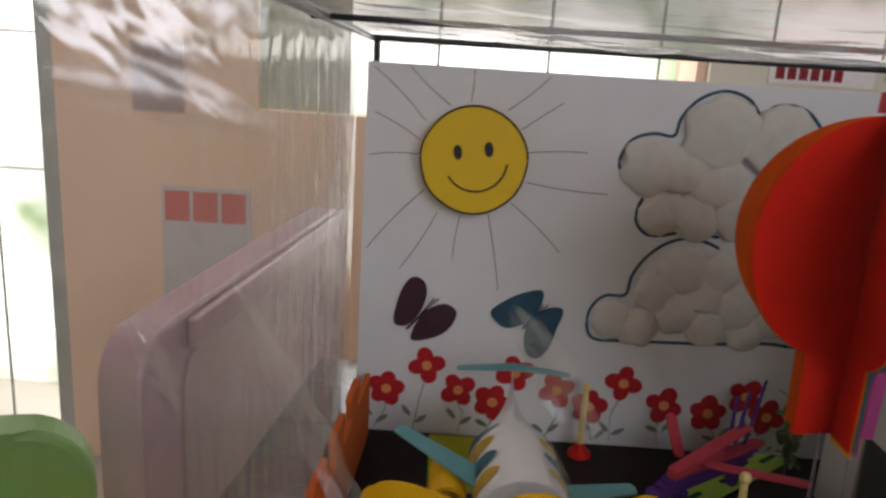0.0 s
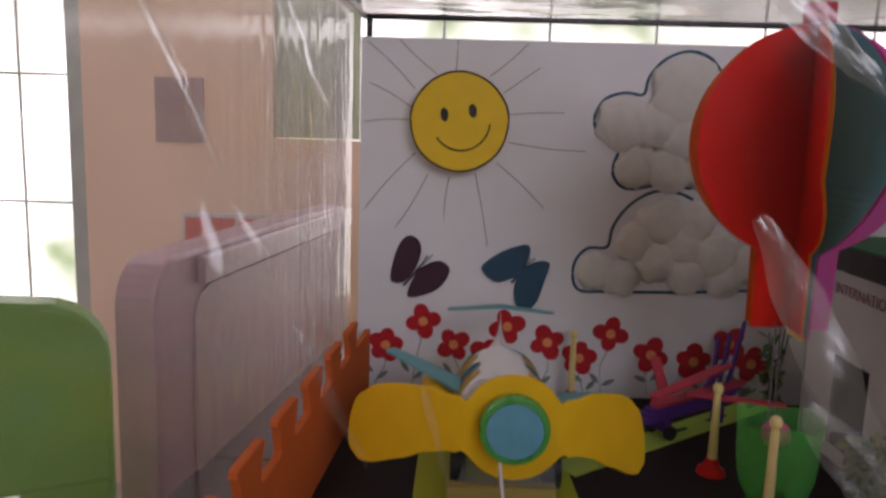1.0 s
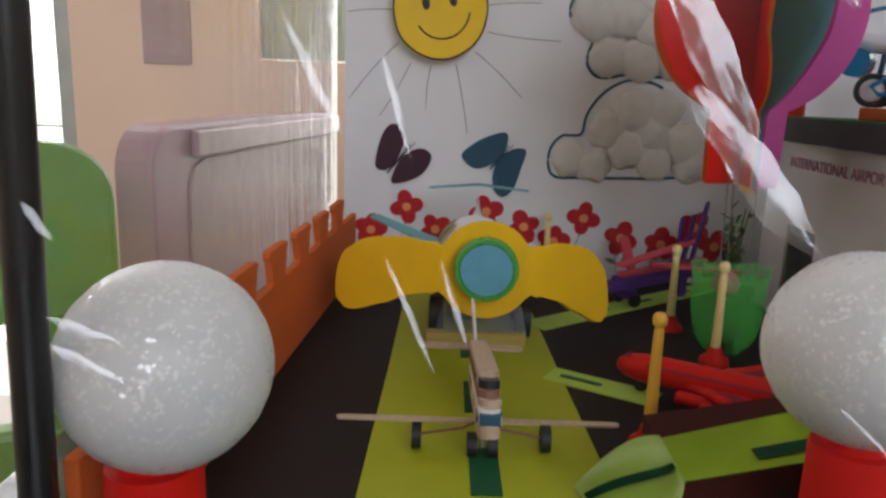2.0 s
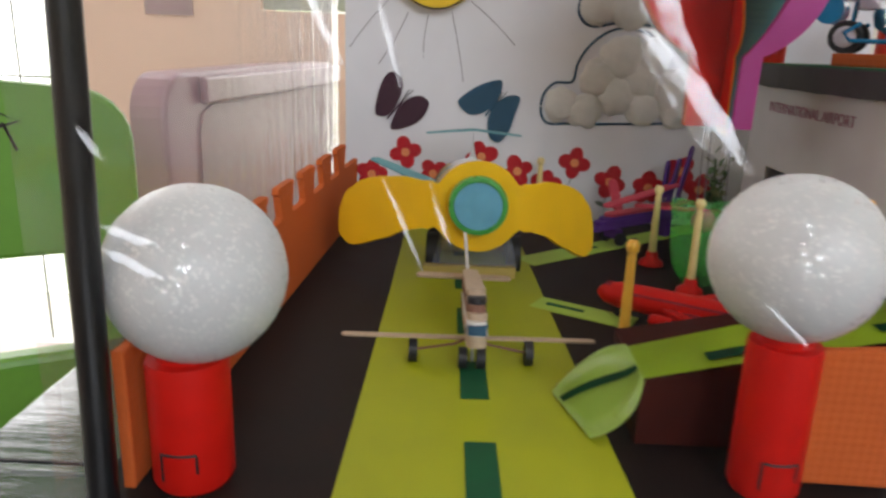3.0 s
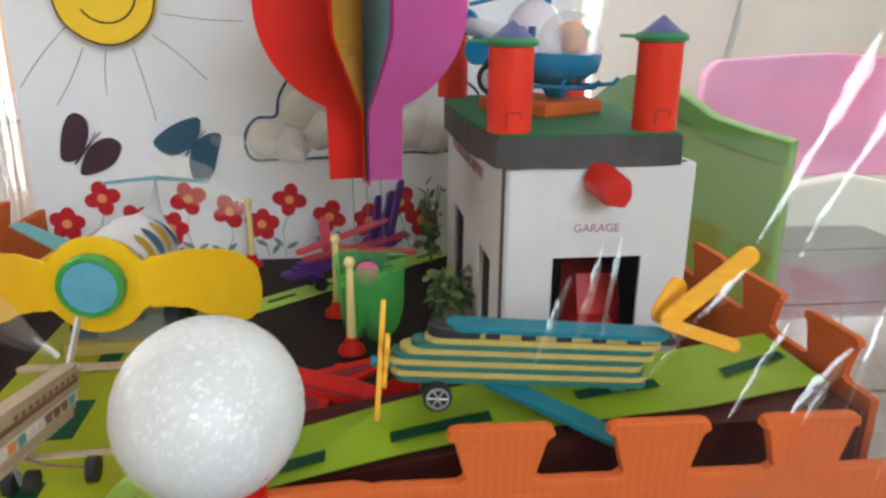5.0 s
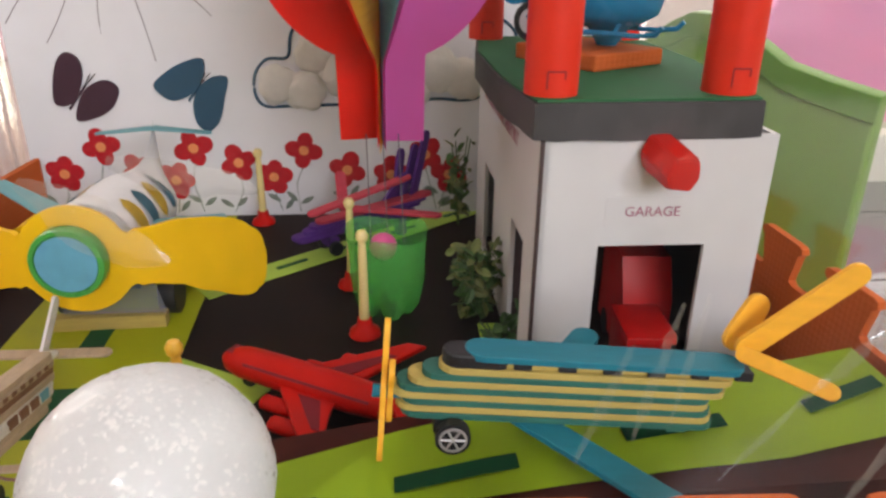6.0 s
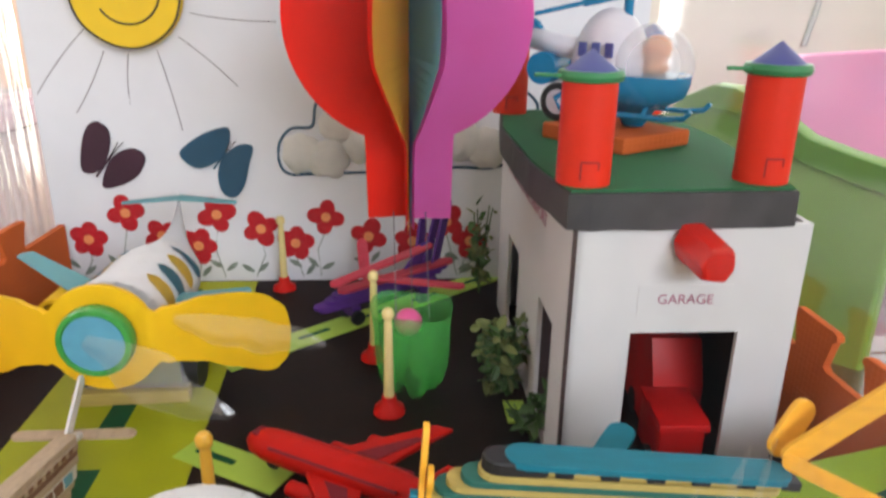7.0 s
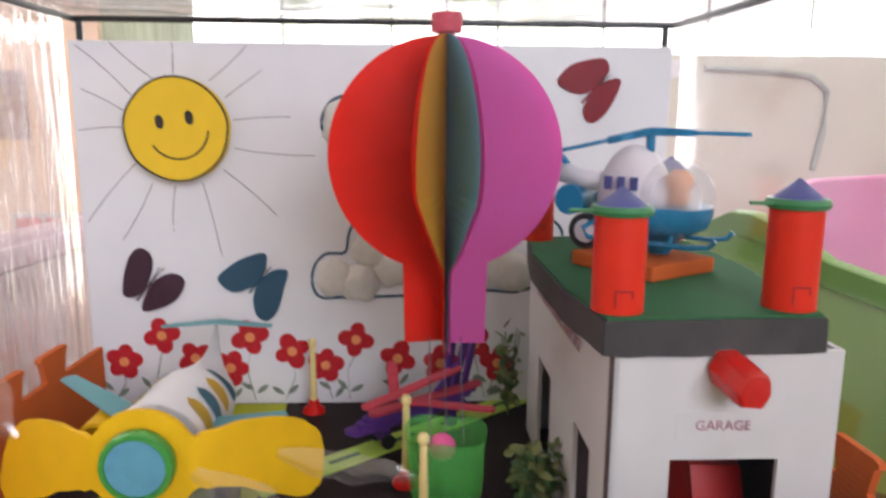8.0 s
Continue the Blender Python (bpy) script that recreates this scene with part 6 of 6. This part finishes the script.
# ---- barrier posts ----
def post(x, y, z, height, label, mat, foot=True):
    ob = thing("barrier_post", (x, y, z), label, "post", "barrier posts")
    top = height
    prof = [(0.0, 0.003), (0.0032, 0.003), (0.0036, 0.006), (0.0030, height * 0.5), (0.0026, top - 0.011), (0.0022, top - 0.008), (0.0036, top - 0.0065), (0.0040, top - 0.003), (0.0026, top - 0.0005), (0, top)]
    crease(part("shaft", lathe(B(), prof, 18), mat, ob), 50)
    if foot:
        crease(part("foot", lathe(B(), [(0, 0), (0.0106, 0), (0.0098, 0.0035), (0.0055, 0.0065), (0.0045, 0.012), (0, 0.012)], 22), RED_PLASTIC, ob, "red round foot"), 50)
    return ob


post(0.240, 0.395, 0.0012, 0.074, "pale peg post on a red foot", PEG)
post(0.2285, 0.468, 0.0012, 0.070, "pale peg post on a red foot", PEG)
post(0.142, 0.604, 0.0012, 0.070, "pale peg post on a red foot beside the board", PEG)
post(0.1605, 0.2635, 0.0012, 0.0750, "yellow peg post on a red foot behind the maroon box", PEG_YELLOW)


# ---- plants ----
def bush(x, y, height, spread, count, mats, seed, label):
    ob = thing("plant", (x, y, 0.0012), label, "plant", "plastic plants by the garage")
    r3 = random.Random(seed)
    st = B()
    tips = []
    for i in range(9):
        a, lean = r3.random() * math.tau, spread * r3.uniform(0.2, 0.9)
        h = height * r3.uniform(0.55, 1.0)
        pts = [(0, 0, 0), (lean * 0.4 * math.cos(a), lean * 0.4 * math.sin(a), h * 0.5), (lean * math.cos(a), lean * math.sin(a), h)]
        tube(st, pts, 0.0006, 5)
        tips.append([Vector(p) for p in pts])
    part("stems", st, LEAF, ob)
    for mat in mats:
        lf = B()
        for i in range(count):
            p = r3.choice(tips)
            t = r3.uniform(0.15, 1.0)
            c = p[0].lerp(p[1], t * 2) if t < 0.5 else p[1].lerp(p[2], t * 2 - 1)
            size = r3.uniform(0.0048, 0.0085)
            q = Euler((r3.uniform(-1.1, 1.1), r3.uniform(-1.1, 1.1), r3.random() * 6.3)).to_matrix().to_4x4()
            m = Matrix.Translation(c + Vector((r3.gauss(0, 0.003), r3.gauss(0, 0.003), r3.gauss(0, 0.002) + 0.002))) @ q
            vs = [lf.verts.new(m @ Vector((px * size, py * size, pz * size))) for px, py, pz in ((0, 0, 0), (0.5, -0.45, 0.12), (1.2, -0.35, 0.05), (1.6, 0, -0.1), (1.2, 0.35, 0.05), (0.5, 0.45, 0.12), (0.8, 0, -0.06))]
            for k in range(6):
                lf.faces.new((vs[k], vs[(k + 1) % 6], vs[6]))
        tagged(part("leaves", lf, mat, ob), kind="stuff")
    return ob


bush(0.315, 0.415, 0.058, 0.018, 110, (LEAF, LEAF_YELLOW), 2, "bushy little plant with yellowish green leaves beside the garage")
bush(0.320, 0.590, 0.085, 0.014, 40, (LEAF, LEAF_YELLOW), 5, "tall leafy sprig between garage and board")
bush(0.327, 0.366, 0.026, 0.020, 40, (LEAF,), 8, "small green leafy sprig at the garage corner")
road_strip("side_road", (0.316, 0.392, 0.0004), (0.330, 0.392, 0.0004), 0.026, "small lime card square beside the garage", ())


# ---- clear film round the display ----
def film(name, corner, u, v, nu, nv, mat, wave, label):
    """A thin crinkled sheet from corner along u and v."""
    bm = B()
    corner, u, v = Vector(corner), Vector(u), Vector(v)
    n = u.cross(v).normalized()
    grid = [[bm.verts.new(corner + u * (i / nu) + v * (j / nv) + n * (wave(i / nu, j / nv))) for j in range(nv + 1)] for i in range(nu + 1)]
    for i in range(nu):
        for j in range(nv):
            bm.faces.new((grid[i][j], grid[i + 1][j], grid[i + 1][j + 1], grid[i][j + 1]))
    ob = tagged(part(name, bm, mat, smooth=True), label, "plastic film", "", "structure")
    ob.visible_shadow = False
    return ob


def pin_edge(s, t):
    return min(1, 12 * s, 12 * (1 - s), 12 * t, 12 * (1 - t))


def front_wave(s, t):
    folds = noise.noise((s * 9 + t * 5, t * 1.2 - s, 3.1)) * 0.0022 + abs(noise.noise((s * 22 + t * 13, t * 1.6, 7.7))) * 0.0010
    return folds * pin_edge(s, t)


def side_wave(s, t):
    return (noise.noise((s * 30, t * 1.5, 1.3)) * 0.0026 + noise.noise((s * 75, t * 2.2, 5.3)) * 0.0016 + (1 - abs(noise.noise((s * 46, t * 1.3, 8.1)))) ** 9 * 0.0026 * s) * (0.06 + 0.94 * min(1, max(0, (s - 0.2) / 0.5))) * pin_edge(s, t)


def top_wave(s, t):
    return (-0.010 * math.sin(math.pi * s) * math.sin(math.pi * t) + noise.noise((s * 12, t * 26, 2.2)) * 0.0035) * pin_edge(s, t)


film("film_front", (-0.0795, 0.0930, -0.029), (0.586, 0.0390, 0), (0, 0, 0.384), 150, 60, FILM_FRONT, front_wave, "clear plastic film wrapped over the front")
film("film_left", (-0.0840, 0.094, -0.029), (0.0100, 0.547, 0), (0, 0, 0.384), 320, 40, FILM_SIDE, side_wave, "clear wrinkled plastic film over the side")
film("film_right", (0.5080, 0.134, -0.029), (-0.029, 0.507, 0), (0, 0, 0.384), 60, 20, FILM_RIGHT, front_wave, "clear wrinkled plastic film over the side")
film("film_top", (-0.0830, 0.094, 0.3565), (0.588, 0.052, 0), (0.0, 0.547, 0), 90, 90, FILM_TOP, top_wave, "clear sagging plastic film over the top")


def film_fold(a, b, width, lift, lean, crumple=0.0, mat=None):
    """A doubled crease in the front film, from a to b in x, z."""
    bm = B()
    a, b = Vector((a[0], 0, a[1])), Vector((b[0], 0, b[1]))
    way = (b - a).normalized()
    across = Vector((way.z, 0, -way.x))
    rows = []
    n, w2 = (60, 10) if crumple else (25, 4)
    for i in range(n):
        s = i / (n - 1)
        w = width * (0.10 + 0.90 * math.sin(math.pi * min(1, 0.04 + s * 0.95)) ** 0.8) * (1 + (0.25 if crumple else 0.5) * noise.noise((s * (5 if crumple else 9), a.x * 60, 1.0)))
        c = a.lerp(b, s) + across * min(0.0018, width * 0.4) * noise.noise((s * 4, a.x * 40, 6.0))
        row = []
        for k in range(2 * w2 + 1):
            t = -1 + k / w2
            p = c + across * w * t
            y = 0.0930 + 0.0390 * (p.x + 0.0795) / 0.586 - 0.0012 - lift * 1.3 * (1 - t * t) ** 2 * (1 + 0.5 * noise.noise((s * 9, t, a.x * 30)))
            if crumple:
                y -= crumple * abs(noise.noise((s * 7 + t * 0.8, t * 3.4 - s * 2, 4.4 + a.x * 30))) * (1 - t * t)
            row.append(bm.verts.new((p.x, y, p.z)))
        rows.append(row)
    for p, q in zip(rows, rows[1:]):
        for k in range(2 * w2):
            bm.faces.new((p[k], q[k], q[k + 1], p[k + 1]))
    ob = tagged(part("film_fold", bm, mat or (FILM_CRUMPLE if crumple else FILM_FOLD), smooth=True), "shiny crease in the clear plastic film", "plastic film", "creases in the film", "structure")
    mid = 0.075 if crumple or mat else 0.06
    ob.data.attributes.new("lean", "FLOAT_VECTOR", "POINT").data.foreach_set("vector", [lean[0] - mid, 0.0, lean[1] - mid] * len(ob.data.vertices))
    ob.visible_shadow = False
    return ob


# creases, grouped by the way they lean: sideways and upwards
CREASES = (
    ((0.24, 0.22), (((0.008, 0.201), (0.024, 0.170), 0.0017), ((0.034, 0.192), (0.042, 0.164), 0.0014))),
    ((0.20, 0.43), (((0.036, 0.137), (0.050, 0.104), 0.0012), ((0.051, 0.137), (0.059, 0.112), 0.0012))),
    ((0.35, 0.16), (((-0.010, 0.226), (-0.005, 0.204), 0.0018), ((-0.004, 0.226), (0.005, 0.206), 0.0022), ((0.009, 0.221), (0.013, 0.213), 0.0018), ((0.015, 0.219), (0.018, 0.211), 0.0018))),
    ((0.42, 0.37), (((-0.061, 0.150), (-0.054, 0.140), 0.0020), ((-0.057, 0.118), (-0.038, 0.111), 0.0024), ((-0.057, 0.110), (-0.037, 0.099), 0.0026))),
    ((-0.13, 0.36), (((0.170, 0.095), (0.189, 0.078), 0.0015), ((0.186, 0.117), (0.204, 0.092), 0.0018))),
    ((-0.17, 0.28), (((0.413, 0.232), (0.396, 0.197), 0.0042), ((0.400, 0.206), (0.379, 0.164), 0.0020), ((0.430, 0.222), (0.413, 0.190), 0.0040), ((0.415, 0.196), (0.404, 0.176), 0.0018),
                      ((0.406, 0.180), (0.396, 0.158), 0.0026), ((0.313, 0.156), (0.302, 0.122), 0.0022), ((0.324, 0.166), (0.316, 0.128), 0.0024), ((0.330, 0.168), (0.325, 0.131), 0.0016),
                      ((0.377, 0.155), (0.363, 0.139), 0.0034), ((0.364, 0.142), (0.341, 0.113), 0.0018))),
    ((-0.18, 0.36), (((0.396, 0.133), (0.377, 0.096), 0.0026), ((0.424, 0.121), (0.403, 0.096), 0.0050), ((0.417, 0.108), (0.409, 0.092), 0.0030), ((0.435, 0.137), (0.426, 0.094), 0.0020),
                      ((0.456, 0.097), (0.446, 0.060), 0.0020), ((0.318, 0.062), (0.313, 0.034), 0.0020))),
)
for lean, group in CREASES:
    for a, b, width in group:
        film_fold(a, b, 0.7 * width, 0.03 * width, (lean[0] + 0.05, lean[1]))
for a, b, width, lean in (((0.097, 0.275), (0.125, 0.251), 0.0038, (-0.10, 0.05)), ((0.102, 0.226), (0.135, 0.170), 0.0056, (-0.12, 0.10)), ((0.116, 0.186), (0.158, 0.140), 0.0062, (-0.12, 0.16)), ((0.140, 0.236), (0.158, 0.208), 0.0055, (-0.04, 0.20)),
                          ((-0.031, 0.322), (-0.008, 0.318), 0.0030, (0.33, 0.15)), ((0.190, 0.199), (0.214, 0.181), 0.0052, (-0.20, 0.18)), ((0.206, 0.202), (0.233, 0.196), 0.0034, (-0.22, 0.18))):
    film_fold(a, b, width, 0.0003, (lean[0] + 0.05, lean[1]), 0.00022)
# tight doubled creases near the upper corner that catch the window
for a, b, width, lean in (((-0.012, 0.300), (0.006, 0.262), 0.0021, (0.38, 0.14)), ((0.019, 0.298), (0.031, 0.282), 0.0026, (0.25, 0.10)), ((0.024, 0.283), (0.030, 0.268), 0.0010, (0.25, 0.11)),
                          ((-0.022, 0.267), (-0.006, 0.232), 0.0014, (0.36, 0.06)), ((0.006, 0.268), (0.016, 0.242), 0.0014, (0.27, 0.08)),
                          ((-0.024, 0.296), (-0.019, 0.284), 0.0016, (0.40, 0.15)), ((0.091, 0.298), (0.112, 0.288), 0.0032, (-0.11, 0.10)), ((-0.033, 0.330), (-0.014, 0.324), 0.0046, (0.38, 0.17)), ((-0.034, 0.337), (-0.006, 0.331), 0.0045, (0.36, 0.15)), ((-0.016, 0.326), (-0.008, 0.334), 0.0030, (0.32, 0.16))):
    film_fold(a, b, width, 0.0003, lean, 0.0003 if width > 0.0028 else 0.0, FILM_GLINT)
hem = B()
tube(hem, [(-0.0795 + 0.586 * s, 0.0915 + 0.039 * s, -0.0025 - 0.0022 * math.sin(2 + 7 * s) - 0.004 * (1 - s) ** 3) for s in (i / 60 for i in range(61))], 0.0003)
tagged(part("film_hem", hem, FILM_FOLD), "shiny folded lower edge of the clear film", "plastic film", "", "structure").visible_shadow = False
